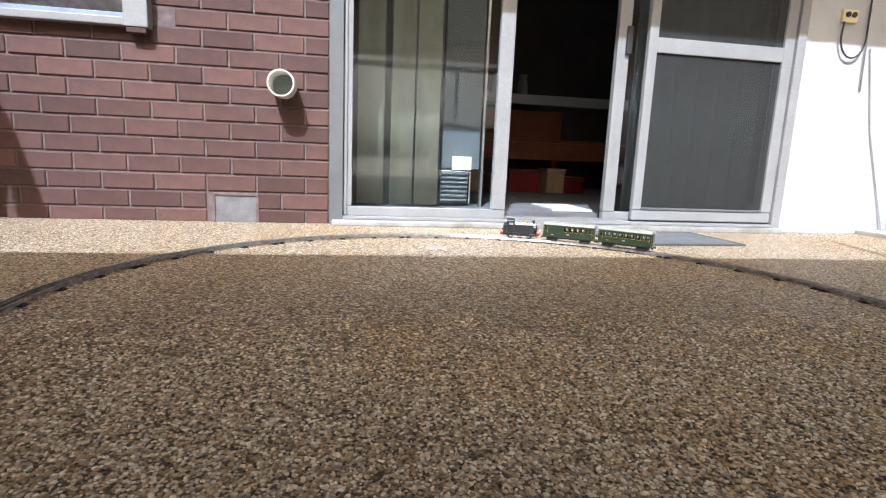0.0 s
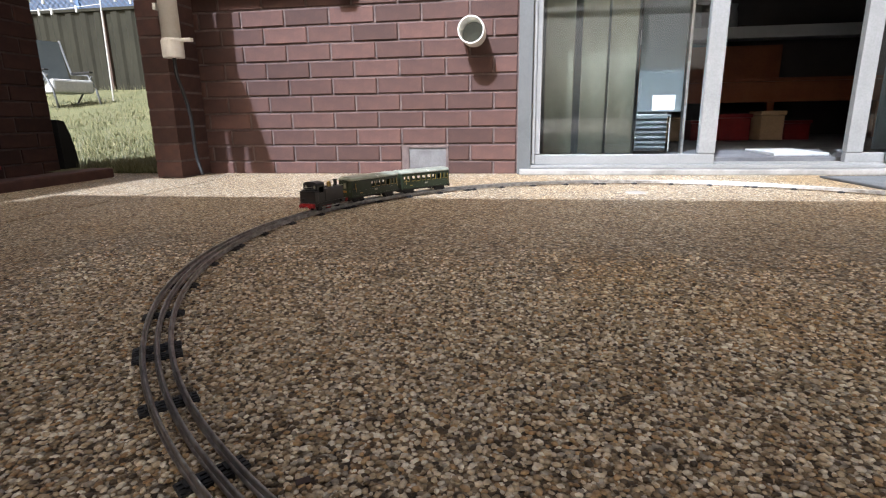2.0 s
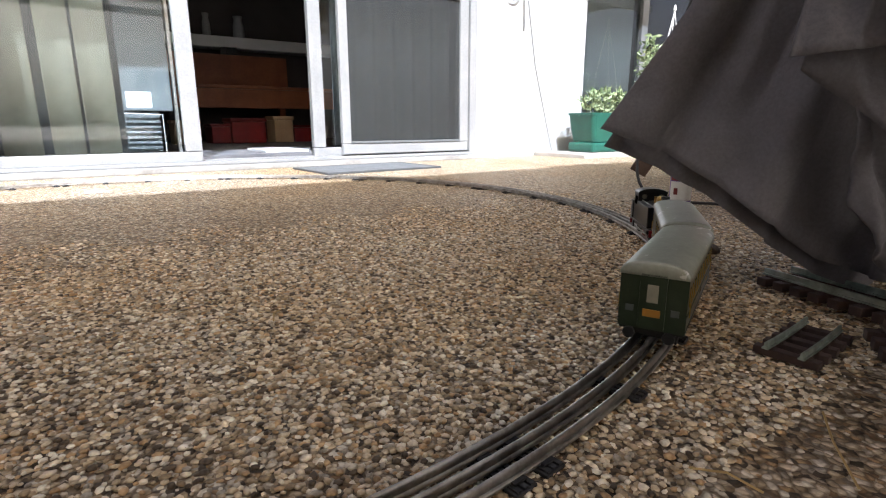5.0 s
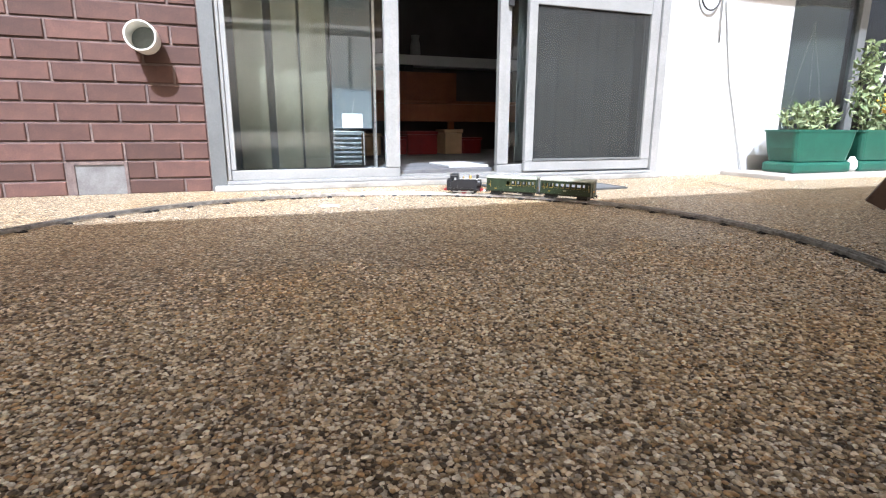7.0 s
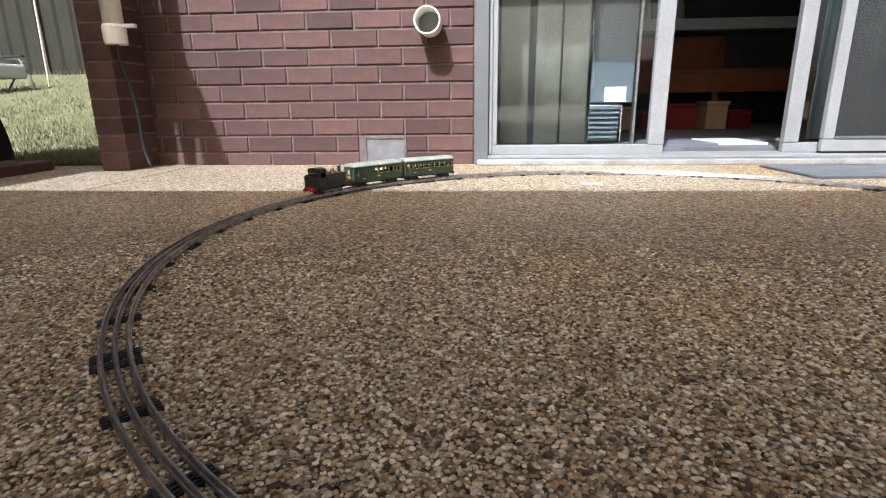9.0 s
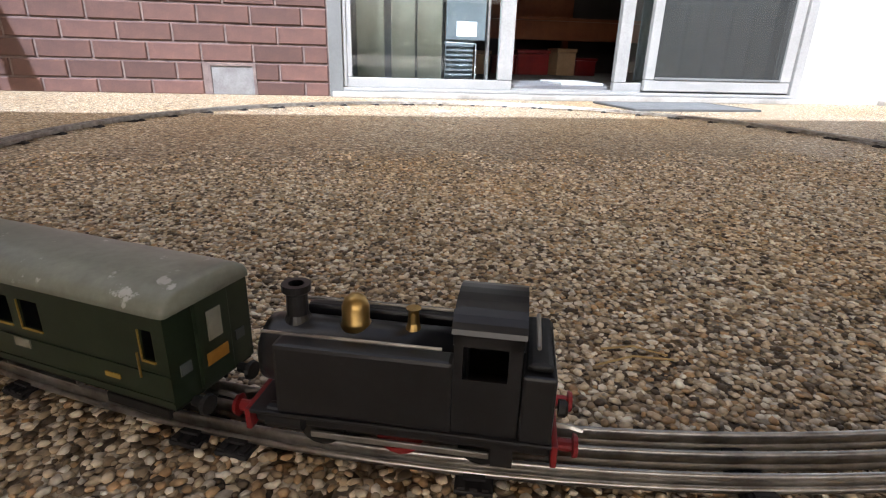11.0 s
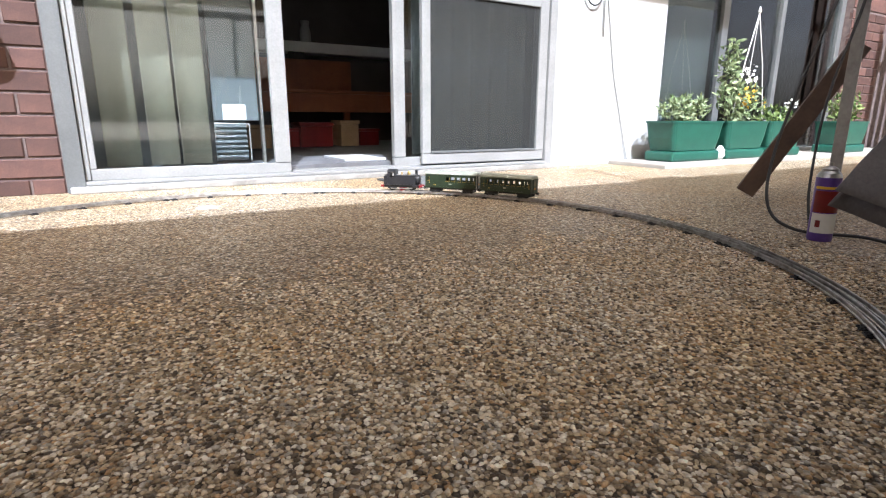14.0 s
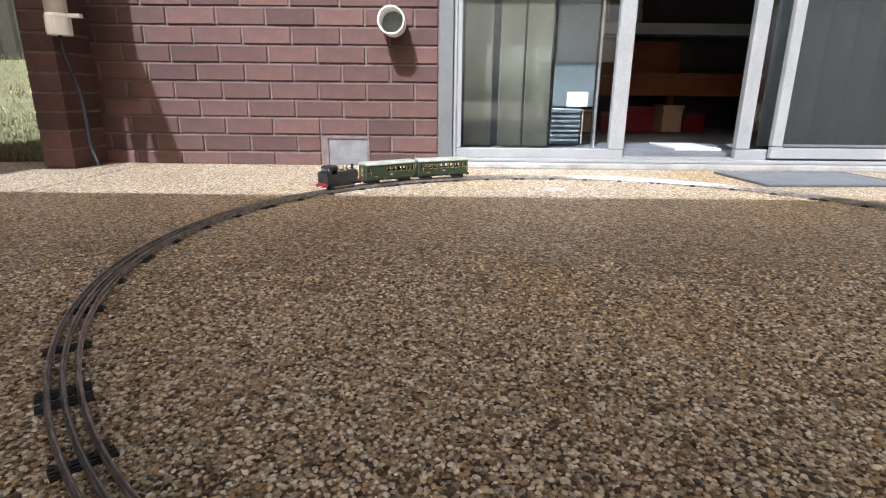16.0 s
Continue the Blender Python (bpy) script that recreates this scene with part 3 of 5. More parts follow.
def lift(t, dz):
    """Raise the body over its wheels."""
    for ob in t.children:
        if not ob.name.startswith(("wheel", "bogie", "coupling_rod")):
            ob.location.z += dz


def grow(t):
    """Bring a vehicle built to a narrower gauge up to the track's."""
    for ob in t.children_recursive:
        ob.data.transform(Matrix.Scale(O_GAUGE, 4))
        ob.location *= O_GAUGE


def locomotive():
    """Tank engine, which runs bunker first: +x is the bunker end."""
    t = thing("toy_locomotive", "black tinplate toy tank locomotive with red buffer beams", "toy locomotive")
    part("underframe", box(-0.072, 0.072, -0.0225, 0.0225, 0.017, 0.027, 0.0015), M_LOCO, t)
    for s in (1, -1):
        part("buffer_beam", box(s * 0.0735 - 0.0015, s * 0.0735 + 0.0015, -0.027, 0.027, 0.015, 0.027, 0.0008), M_BUFFER, t, "red buffer beam")
        buffers(t, s * 0.075, s, 0.021, M_BUFFER)
        coupling(t, s * 0.075, s)
    part("side_tank", box(-0.058, 0.026, -0.0275, -0.0165, 0.0275, 0.0645, 0.002), M_LOCO, t)
    part("side_tank", box(-0.058, 0.026, 0.0165, 0.0275, 0.0275, 0.0645, 0.002), M_LOCO, t)
    part("footplate", box(-0.072, 0.072, -0.028, 0.028, 0.0255, 0.0275, 0.0006), M_LOCO, t)
    part("boiler", lathe(((0.017, -0.0705), (0.0178, -0.066), (0.0178, 0.030)), 28, "x", (0, 0, 0.0475)), M_LOCO, t, smooth=True)
    part("smokebox_door", lathe(((0.004, -0.0745), (0.012, -0.0735), (0.0145, -0.0715), (0.0145, -0.0700)), 24, "x", (0, 0, 0.0475)), M_LOCO, t)
    part("handrail", tube([(-0.066, -0.0195, 0.0665), (0.02, -0.0195, 0.0665)], 0.0008, 6), M_STEEL, t)
    part("handrail", tube([(-0.066, 0.0195, 0.0665), (0.02, 0.0195, 0.0665)], 0.0008, 6), M_STEEL, t)
    part("chimney", lathe(((0.0075, 0.0), (0.0056, 0.004), (0.0052, 0.015), (0.0072, 0.0165), (0.0072, 0.020), (0.0040, 0.020), (0.0040, 0.012)), 20, "z", (-0.056, 0, 0.0635)), M_LOCO, t, smooth=False)
    part("dome", lathe(((0.0085, 0.0), (0.0068, 0.003), (0.0068, 0.011), (0.0050, 0.0155), (0.0018, 0.0175)), 20, "z", (-0.026, 0, 0.0635)), M_BRASS, t, "brass steam dome", True)
    part("safety_valve", lathe(((0.0042, 0.0), (0.003, 0.004), (0.0026, 0.010), (0.0038, 0.012)), 14, "z", (0.003, 0, 0.0640)), M_BRASS, t)
    # cab: sides with openings, a spectacle plate and a curved roof
    for s in (-1, 1):
        y0, y1 = (0.0240, 0.0255) if s > 0 else (-0.0255, -0.0240)
        cab = part("cab_side", box(0.026, 0.056, y0, y1, 0.0275, 0.056), M_LOCO, t)
        part("pillar", box(0.026, 0.030, y0, y1, 0.056, 0.0785), M_LOCO, cab)
        part("pillar", box(0.050, 0.056, y0, y1, 0.056, 0.0785), M_LOCO, cab)
        part("lintel", box(0.026, 0.056, y0, y1, 0.0725, 0.0785), M_LOCO, cab)
    roof = [(0.0262 * math.cos(a), 0.0785 + 0.0085 * math.sin(a)) for a in [math.pi * i / 12 for i in range(13)]]
    part("cab_roof", prism(roof, 0.0248, 0.0572), M_LOCO, t, "black curved cab roof")
    for x, out in ((0.0262, -1), (0.0545, 1)):
        sp = part("spectacle_plate", box(x, x + 0.0015, -0.0240, 0.0240, 0.0275, 0.0784), M_LOCO, t)
        face = x + 0.0015 if out > 0 else x
        for y in (-0.0150, 0.0150):
            part("spectacle", lathe(((0.0001, 0.0), (0.0044, 0.0), (0.0044, out * 0.0006), (0.0001, out * 0.0006)), 16, "x", (face, y, 0.0725)), M_WINDOWPALE, sp, "round cab window")
            ring = [(face + out * 0.0007, y + 0.0048 * math.cos(k * 0.524), 0.0725 + 0.0048 * math.sin(k * 0.524)) for k in range(12)]
            part("window_ring", tube(ring, 0.0006, 6, True), M_LOCO, sp)
    part("bunker", box(0.0565, 0.0715, -0.0275, 0.0275, 0.0275, 0.062, 0.0015), M_LOCO, t)
    part("coal", box(0.058, 0.070, -0.024, 0.024, 0.0622, 0.066, 0.0025), M_CHASSIS, t)
    part("brake_wheel", tube([(0.063, -0.016, 0.070), (0.063, 0.012, 0.0725)], 0.0011, 6), M_STEEL, t)
    part("lamp", lathe(((0.0042, 0.0), (0.0042, 0.003), (0.003, 0.0042)), 14, "x", (0.0745, -0.013, 0.038)), M_CHASSIS, t)
    for x in (-0.040, 0.0, 0.040):
        for s in (-1, 1):
            w = part("wheel", wheel_mesh(0.0115), M_BUFFER if x == 0 else M_CHASSIS, t)
            w.matrix_basis = pose(x, s * 0.0150, RAILTOP + 0.0118 - 0.001, 0, 0, 180 if s > 0 else 0)
    for s in (-1, 1):
        part("coupling_rod", box(-0.044, 0.044, s * 0.0215 - 0.0008, s * 0.0215 + 0.0008, 0.021, 0.0245, 0.0006), M_STEEL, t)
        part("cylinder", lathe(((0.0062, -0.064), (0.0062, -0.046)), 16, "x", (0, s * 0.0225, 0.0225)), M_LOCO, t)
        part("step", box(0.045, 0.055, s * 0.026 - 0.001, s * 0.026 + 0.001, 0.012, 0.026), M_LOCO, t)
    lift(t, 0.010)
    grow(t)
    return t


def coach(label, van=False):
    """Tinplate corridor coach with a rounded roof and open windows, and a door at each end."""
    t = thing("toy_coach", label, "toy coach", group="coaches of the toy train")
    L, W = 0.104, 0.0290
    z0, zs, zw, ze = 0.026, 0.0515, 0.068, 0.0765
    part("floor_plate", box(-L + 0.001, L - 0.001, -W + 0.0012, W - 0.0012, z0 - 0.002, z0 + 0.0006), M_CHASSIS, t)
    spans = []
    x = -L + 0.008
    widths = [0.0075, 0.0075] + [0.0145] * 6 + [0.0075, 0.0075]
    gap = (2 * L - 0.016 - sum(widths)) / (len(widths) - 1)
    for w in widths:
        spans.append((x, x + w))
        x += w + gap
    if van:
        spans = spans[:6] + spans[-1:]
    for s in (-1, 1):
        ya, yb = (W - 0.0011, W) if s > 0 else (-W, -W + 0.0011)
        side = part("side", box(-L, L, ya, yb, z0, zs), M_COACH, t)
        bm = box(-L, L, ya, yb, zw, ze)
        last = -L
        for a, b in spans:
            box(last, a, ya, yb, zs, zw, 0, bm)
            last = b
        box(last, L, ya, yb, zs, zw, 0, bm)
        part("window_band", bm, M_COACH, side)
        yo = s * (W + 0.0004)
        for a, b in spans:
            fr = box(a - 0.0006, b + 0.0006, yo - 0.0005, yo + 0.0003, zs - 0.0010, zs)
            box(a - 0.0008, a, yo - 0.0005, yo + 0.0002, zs, zw, 0, fr)
            part("window_trim", fr, M_GOLD, side)
        for zz in (z0 + 0.0035, zs - 0.0075):
            part("moulding", box(-L, L, yo - 0.0004, yo + 0.0004, zz, zz + 0.0008), M_COACH, side)
        part("plate", box(-0.006, 0.006, yo - 0.0003, yo + 0.0006, zs - 0.013, zs - 0.0075), M_WINDOWPALE, side, "small pale number plate")
        part("crest", box(0.060, 0.070, yo - 0.0003, yo + 0.0004, zs - 0.016, zs - 0.0135), M_GOLD, side)
        for a, b in (spans[0], spans[-1]):
            part("handle", tube([(a - 0.002, s * (W + 0.0016), zs - 0.010), (a - 0.002, s * (W + 0.0016), zs + 0.004)], 0.0006, 6), M_BRASS, side)
        part("step_board", box(-0.03, 0.03, s * 0.0235 - 0.0015, s * 0.0235 + 0.0015, 0.0175, 0.0185), M_STEEL, t, "bright step board")
        part("step_hanger", box(-0.0285, -0.0275, s * 0.0235 - 0.001, s * 0.0235 + 0.001, 0.0185, 0.0245), M_STEEL, t)
        part("step_hanger", box(0.0275, 0.0285, s * 0.0235 - 0.001, s * 0.0235 + 0.001, 0.0185, 0.0245), M_STEEL, t)
    for s in (-1, 1):
        xa, xb = (L - 0.0012, L) if s > 0 else (-L, -L + 0.0012)
        end = part("end_wall", box(xa, xb, -W + 0.0011, W - 0.0011, z0, ze + 0.004), M_COACH, t)
        xo = s * (L + 0.0010)
        part("gangway", box(xo - 0.0012, xo + 0.0012, -0.0115, 0.0115, z0 + 0.001, ze + 0.0025, 0.0006), M_COACH, end)
        part("end_window", box(xo + s * 0.0014 - 0.0004, xo + s * 0.0014 + 0.0004, -0.0048, 0.0048, zs + 0.001, zw + 0.001), M_WINDOWPALE, end, "pale end door window")
        part("end_plate", box(xo + s * 0.0014 - 0.0004, xo + s * 0.0014 + 0.0004, -0.0075, 0.0075, zs - 0.0125, zs - 0.0055), M_ORANGE, end, "orange plate on the end door")
        for y in (-0.0195, 0.0195):
            part("end_panel", box(s * (L + 0.0003) - 0.0004, s * (L + 0.0003) + 0.0004, y - 0.0035, y + 0.0035, zs - 0.010, zs - 0.004), M_PANEL, end)
        buffers(t, s * L, s, 0.0235, M_CHASSIS)
        coupling(t, s * L, s)
    n = 16
    arc = []
    for i in range(n + 1):
        a = math.pi * i / n
        arc.append(((W + 0.0016) * math.copysign(abs(math.cos(a)) ** 0.75, math.cos(a)), ze + 0.0125 * math.sin(a) ** 0.8))
    bm = bmesh.new()
    rings = []
    for x, k in ((-L - 0.0022, 0.86), (-L - 0.0010, 0.96), (-L + 0.004, 1.0), (L - 0.004, 1.0), (L + 0.0010, 0.96), (L + 0.0022, 0.86)):
        rings.append([bm.verts.new((x, y * (0.5 + 0.5 * k), ze + (z - ze) * k)) for y, z in arc])
    for a, b in zip(rings, rings[1:]):
        for i in range(n):
            bm.faces.new((a[i], b[i], b[i + 1], a[i + 1]))
        bm.faces.new((a[n], b[n], b[0], a[0]))
    bm.faces.new(rings[0])
    bm.faces.new(rings[-1][::-1])
    bmesh.ops.recalc_face_normals(bm, faces=bm.faces)
    part("roof", bm, M_ROOF, t, "glossy grey-green curved roof", True)
    part("underframe", box(-0.085, 0.085, -0.0045, 0.0045, 0.018, 0.0238), M_CHASSIS, t)
    for s in (-1, 1):
        b = part("bogie", box(s * 0.068 - 0.021, s * 0.068 + 0.021, -0.0195, 0.0195, 0.0195, 0.0296, 0.001), M_CHASSIS, t)
        for y in (-0.0208, 0.0208):
            part("bogie_side", box(s * 0.068 - 0.022, s * 0.068 + 0.022, y - 0.0011, y + 0.0011, 0.0165, 0.0225, 0.0006), M_CHASSIS, b)
        for dx in (-0.0135, 0.0135):
            for sy in (-1, 1):
                w = part("wheel", wheel_mesh(0.0078), M_CHASSIS, b)
                w.matrix_basis = pose(s * 0.068 + dx, sy * 0.0150, RAILTOP + 0.0078, 0, 0, 180 if sy > 0 else 0)
    lift(t, 0.006)
    grow(t)
    return t


ENGINE = locomotive()
FIRST = coach("dark green tinplate toy brake coach with few yellow-lined windows", True)
LAST = coach("dark green tinplate toy coach with orange end plate, trailing last")

# angle of the train's leading end round the circle: seconds, degrees
LEAD = ((-0.5, 50.5), (0.0, 74.0), (1.5, 142.5), (3.0, 216.5), (3.2, 228.4), (5.3, 338.0), (6.0, 374.0), (8.0, 470.0), (9.5, 538.0), (9.7, 547.5), (11.8, 659.5), (13.0, 721.5), (14.0, 773.0), (16.0, 863.5), (16.5, 887.0))


def lead(t):
    """Smooth pass through the rows of LEAD."""
    k = max(i for i in range(len(LEAD) - 1) if LEAD[i][0] <= t)
    k = min(max(k, 1), len(LEAD) - 3)
    (ta, a), (tb, b), (tc, c), (td, d) = LEAD[k - 1:k + 3]
    h, u = tc - tb, (t - tb) / (tc - tb)
    mb, mc = (c - a) / (tc - ta), (d - b) / (td - tb)
    return ((2 * u ** 3 - 3 * u * u + 1) * b + (u ** 3 - 2 * u * u + u) * h * mb + (3 * u * u - 2 * u ** 3) * c + (u ** 3 - u * u) * h * mc)


def ride(ob, behind):
    rows = []
    for i in range(81):
        t = i * 0.2
        a = radians(lead(t) - math.degrees(behind / R))
        rows.append((t, pose(CX + R * math.cos(a), CY + R * math.sin(a), 0, 0, 0, math.degrees(a) + 90)))
    walk(ob, rows)


def motions():
    ride(ENGINE, 0.089)
    ride(FIRST, 0.089 + 0.222)
    ride(LAST, 0.089 + 0.222 + 0.247)


# ---- small things on the facade ----
def wall_pipe():
    t = thing("drain_pipe_stub", "white plastic pipe stub sticking out of the bricks", "pipe", pose(-0.234, 0, 0.681))
    bm = lathe(((0.056, 0.012), (0.056, -0.155), (0.062, -0.155), (0.062, -0.11), (0.064, -0.10), (0.060, 0.012)), 32, "y")
    part("pipe", bm, M_PVC, t, smooth=False)
    part("inside", lathe(((0.054, 0.0), (0.0555, -0.006)), 32, "y"), M_PIPEIN, t, "dark inside of the pipe")
    return t


wall_pipe()


def air_vent():
    t = thing("wall_vent", "pale cement wall vent between the bricks", "vent", pose(-0.479, 0, 0))
    part("frame", box(-0.112, -0.098, -0.006, 0.02, 0.0, 0.150, 0.002), M_MORTAR, t)
    part("frame", box(0.098, 0.112, -0.006, 0.02, 0.0, 0.150, 0.002), M_MORTAR, t)
    part("frame", box(-0.098, 0.098, -0.006, 0.02, 0.134, 0.150, 0.002), M_MORTAR, t)
    part("plate", box(-0.098, 0.098, 0.0, 0.02, 0.0, 0.134, 0.001), M_VENT, t)
    part("cement_smear", prism([(-0.004, 0.002), (0.0, 0.1), (0.0, 0.002)], -0.09, 0.09), M_VENT, t)
    return t


air_vent()


def downpipe():
    t = thing("downpipe", "white plastic downpipe ending above a dark drain hose", "downpipe", pose(-1.655, -0.30, 0))
    part("pipe", lathe(((0.043, 0.62), (0.043, 2.2)), 24), M_PVC, t, smooth=True)
    part("socket", lathe(((0.048, 0.585), (0.050, 0.60), (0.050, 0.66), (0.044, 0.672)), 24), M_PVC, t)
    part("bracket", box(0.05, 0.105, -0.012, 0.012, 0.655, 0.672, 0.003), M_PVC, t)
    part("bracket", box(-0.066, -0.05, -0.02, 0.12, 0.80, 0.83, 0.003), M_PVC, t)
    part("hose", tube(spline([(0, 0, 0.59), (0.004, 0, 0.5), (0.02, 0.01, 0.42), (0.03, 0.03, 0.3), (0.02, 0.05, 0.12), (0.05, 0.04, 0.02)]), 0.009, 10), M_RUBBER, t, "dark drain hose", True)
    return t


downpipe()


def outlet(x, z, name="power_outlet"):
    t = thing(name, "cream weatherproof power outlet on the white wall", "outlet", pose(x, 0, z), "outlets on the white wall")
    part("plate", box(-0.05, 0.05, -0.022, 0.0, -0.035, 0.035, 0.005), M_OUTLET, t)
    for dx in (-0.02, 0.02):
        part("socket", lathe(((0.015, -0.030), (0.015, -0.022)), 16, "y", (dx, 0, 0.006)), M_BLACK, t)
    return t


outlet(2.92, 1.265)
outlet(3.60, 1.28)


def wall_cable():
    t = thing("wall_cable", "grey cable looping from the outlet down the white wall", "cable", pose(2.9, -0.012, 1.2))
    loop = [(-0.02, -0.012, 0.03)] + [(0.06 + 0.085 * math.cos(a), -0.012, -0.05 + 0.115 * math.sin(a)) for a in [math.pi + i * math.pi / 10 for i in range(11)]] + [(0.14, -0.01, 0.3), (0.12, -0.006, 0.8)]
    part("loop", tube(loop, 0.005, 8), M_BLACK, t, smooth=True)
    part("lead", tube([(0.16, -0.004, 0.8), (0.16, -0.004, 0.0), (0.17, -0.004, -0.35)], 0.004, 8), M_GALV, t, smooth=True)
    part("chain", tube([(0.26, -0.05, 0.9), (0.26, -0.05, 0.05)], 0.004, 6), M_STEEL, t)
    return t


wall_cable()
tagged(part("wall_wire", tube([(3.10, -0.010, 1.1), (3.20, -0.010, 0.62), (3.34, -0.012, 0.20), (3.40, -0.02, 0.01)], 0.004, 6), M_GALV), "thin wire running down the white wall", "wire")


def door_mat():
    t = thing("door_mat", "flat grey door mat lying before the sliding door", "mat", pose(1.665, -0.365, 0.0, 0, 0, 3))
    part("mat", box(-0.31, 0.31, -0.19, 0.19, 0.0, 0.009, 0.003), M_MAT, t)
    for y0, y1 in ((-0.205, -0.19), (0.19, 0.205)):
        part("border", box(-0.33, 0.33, y0, y1, 0.0, 0.010, 0.003), M_MATEDGE, t)
    for x0, x1 in ((-0.33, -0.31), (0.31, 0.33)):
        part("border", box(x0, x1, -0.19, 0.19, 0.0, 0.010, 0.003), M_MATEDGE, t)
    return t


door_mat()


# ---- inside the room ----
def curtain(x0, x1, y, m, label, waves, depth=0.02, z0=0.10, z1=2.3, name="curtain"):
    n = max(24, int((x1 - x0) * 120))
    verts, faces = [], []
    for i in range(n + 1):
        x = x0 + (x1 - x0) * i / n
        yy = y + depth * math.sin(waves * 2 * math.pi * i / n)
        for dy in (0.0, 0.004):
            verts += [(x, yy + dy, z0), (x, yy + dy, z1)]
    for i in range(n):
        a, b = i * 4, i * 4 + 4
        faces += [(a, b, b + 1, a + 1), (a + 3, b + 3, b + 2, a + 2), (a, a + 2, b + 2, b), (a + 1, b + 1, b + 3, a + 3)]
    faces += [(0, 1, 3, 2), (n * 4, n * 4 + 2, n * 4 + 3, n * 4 + 1)]
    return tagged(mesh_object(name, verts, faces, m, None, True), label, "curtain", "curtains behind the glass")


for xa, xb, wv in ((0.128, 0.285, 0.8), (0.325, 0.462, 0.7), (0.475, 0.618, 0.7)):
    curtain(xa, xb, 0.42, M_CREAM, "cream vertical blind hanging behind the glass", wv, 0.008, 0.075)
curtain(1.74, 2.6, 0.22, M_CURTAINGREY, "grey pleated curtain behind the insect screen", 6, 0.03, 0.1)


def side_cabinet():
    t = thing("grey_cabinet", "pale blue-grey cabinet with a slatted lower part behind the glass", "cabinet", pose(0.755, 0.50, 0.06))
    part("panel", box(-0.10, 0.14, 0.0, 0.02, 0.24, 2.0, 0.003), M_PANEL, t)
    part("backing", box(-0.10, 0.07, 0.014, 0.022, 0.02, 0.238), M_PANEL, t)
    for i in range(7):
        part("slat", box(-0.10, 0.07, 0.0, 0.012, 0.035 + i * 0.028, 0.047 + i * 0.028, 0.002), M_PANEL, t)
    part("frame", tube([(0.085, 0, 0.02), (0.085, 0, 0.22), (-0.10, 0, 0.225)], 0.004, 6), M_GALV, t)
    part("edge_post", box(0.15, 0.165, -0.01, 0.03, 0.0, 2.0), M_STEEL, t)
    return t


side_cabinet()
tagged(part("room_divider", box(0.02, 0.66, 0.56, 0.58, 0.06, 2.2, 0.003), M_PANEL), "plain grey divider board behind the blinds", "divider")
tagged(part("paper_notice", box(0.632, 0.737, 0.0205, 0.0225, 0.305, 0.376), M_PAPER), "small white paper notice stuck behind the glass", "notice")


def sideboard():
    t = thing("wooden_sideboard", "red-brown wooden bench against the back of the room", "sideboard", pose(1.9, 2.6, 0.06))
    part("top", box(-1.2, 1.3, -0.02, 0.5, 0.50, 0.53, 0.004), M_WOOD, t)
    part("apron", box(-1.18, 1.28, 0.0, 0.03, 0.32, 0.498, 0.003), M_WOOD, t)
    part("back_board", box(-1.2, 0.55, 0.46, 0.5, 0.532, 0.86, 0.004), M_WOOD, t, "brown back board")
    for x in (-1.15, 0.3, 1.2):
        part("leg", box(x, x + 0.06, 0.03, 0.09, 0, 0.318, 0.003), M_WOOD, t)
    return t


sideboard()
structure("wall_shelf", box(0.6, 3.3, 3.16, 3.4, 1.0, 1.11, 0.004), M_WHITE, "long white wall shelf in the dim room", "shelf")
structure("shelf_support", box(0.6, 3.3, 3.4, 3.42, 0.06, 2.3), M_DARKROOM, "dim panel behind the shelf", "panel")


def vase(x, y, z, k):
    t = thing("vase", "pale vase standing on the shelf", "vase", pose(x, y, z))
    part("body", lathe(((0.05 * k, 0), (0.06 * k, 0.02), (0.055 * k, 0.12), (0.04 * k, 0.18), (0.05 * k, 0.22)), 18), M_PAPER, t, smooth=True)
    return t


vase(2.02, 3.25, 1.11, 1.0)
vase(1.70, 3.25, 1.11, 0.7)


def camera_box():
    t = thing("black_ornament", "small black box on the bench top", "ornament", pose(1.86, 3.08, 0.921))
    part("body", box(-0.08, 0.08, -0.03, 0.03, 0.0, 0.07, 0.006), M_BLACK, t)
    part("lens", lathe(((0.03, -0.05), (0.03, -0.03)), 16, "y", (0, 0, 0.03)), M_BLACK, t)
    return t


def crate(x, y, w, d, h, m, label, category="storage box", name="storage_box"):
    t = thing(name, label, category, pose(x, y, 0.06))
    part("body", box(-w / 2, w / 2, -d / 2, d / 2, 0, h * 0.85, 0.01), m, t)
    part("lid", box(-w / 2 - 0.01, w / 2 + 0.01, -d / 2 - 0.01, d / 2 + 0.01, h * 0.86, h, 0.008), m, t)
    return t


camera_box()
crate(1.75, 2.3, 0.30, 0.3, 0.22, M_RED, "red plastic storage box under the bench")
crate(1.52, 2.35, 0.16, 0.3, 0.17, M_RED, "small red plastic storage box under the bench")
crate(2.08, 2.3, 0.18, 0.25, 0.24, M_CARD, "brown cardboard carton under the bench", "carton", "carton")
crate(1.22, 2.2, 0.2, 0.25, 0.2, M_CARD, "brown cardboard carton on the carpet", "carton", "carton")
crate(2.3, 2.35, 0.2, 0.25, 0.16, M_RED, "low red plastic storage box under the bench")
tagged(part("newspaper", box(1.35, 1.62, 0.35, 0.75, 0.06, 0.075, 0.003), M_PAPER), "folded newspaper lying on the carpet inside the door", "newspaper")


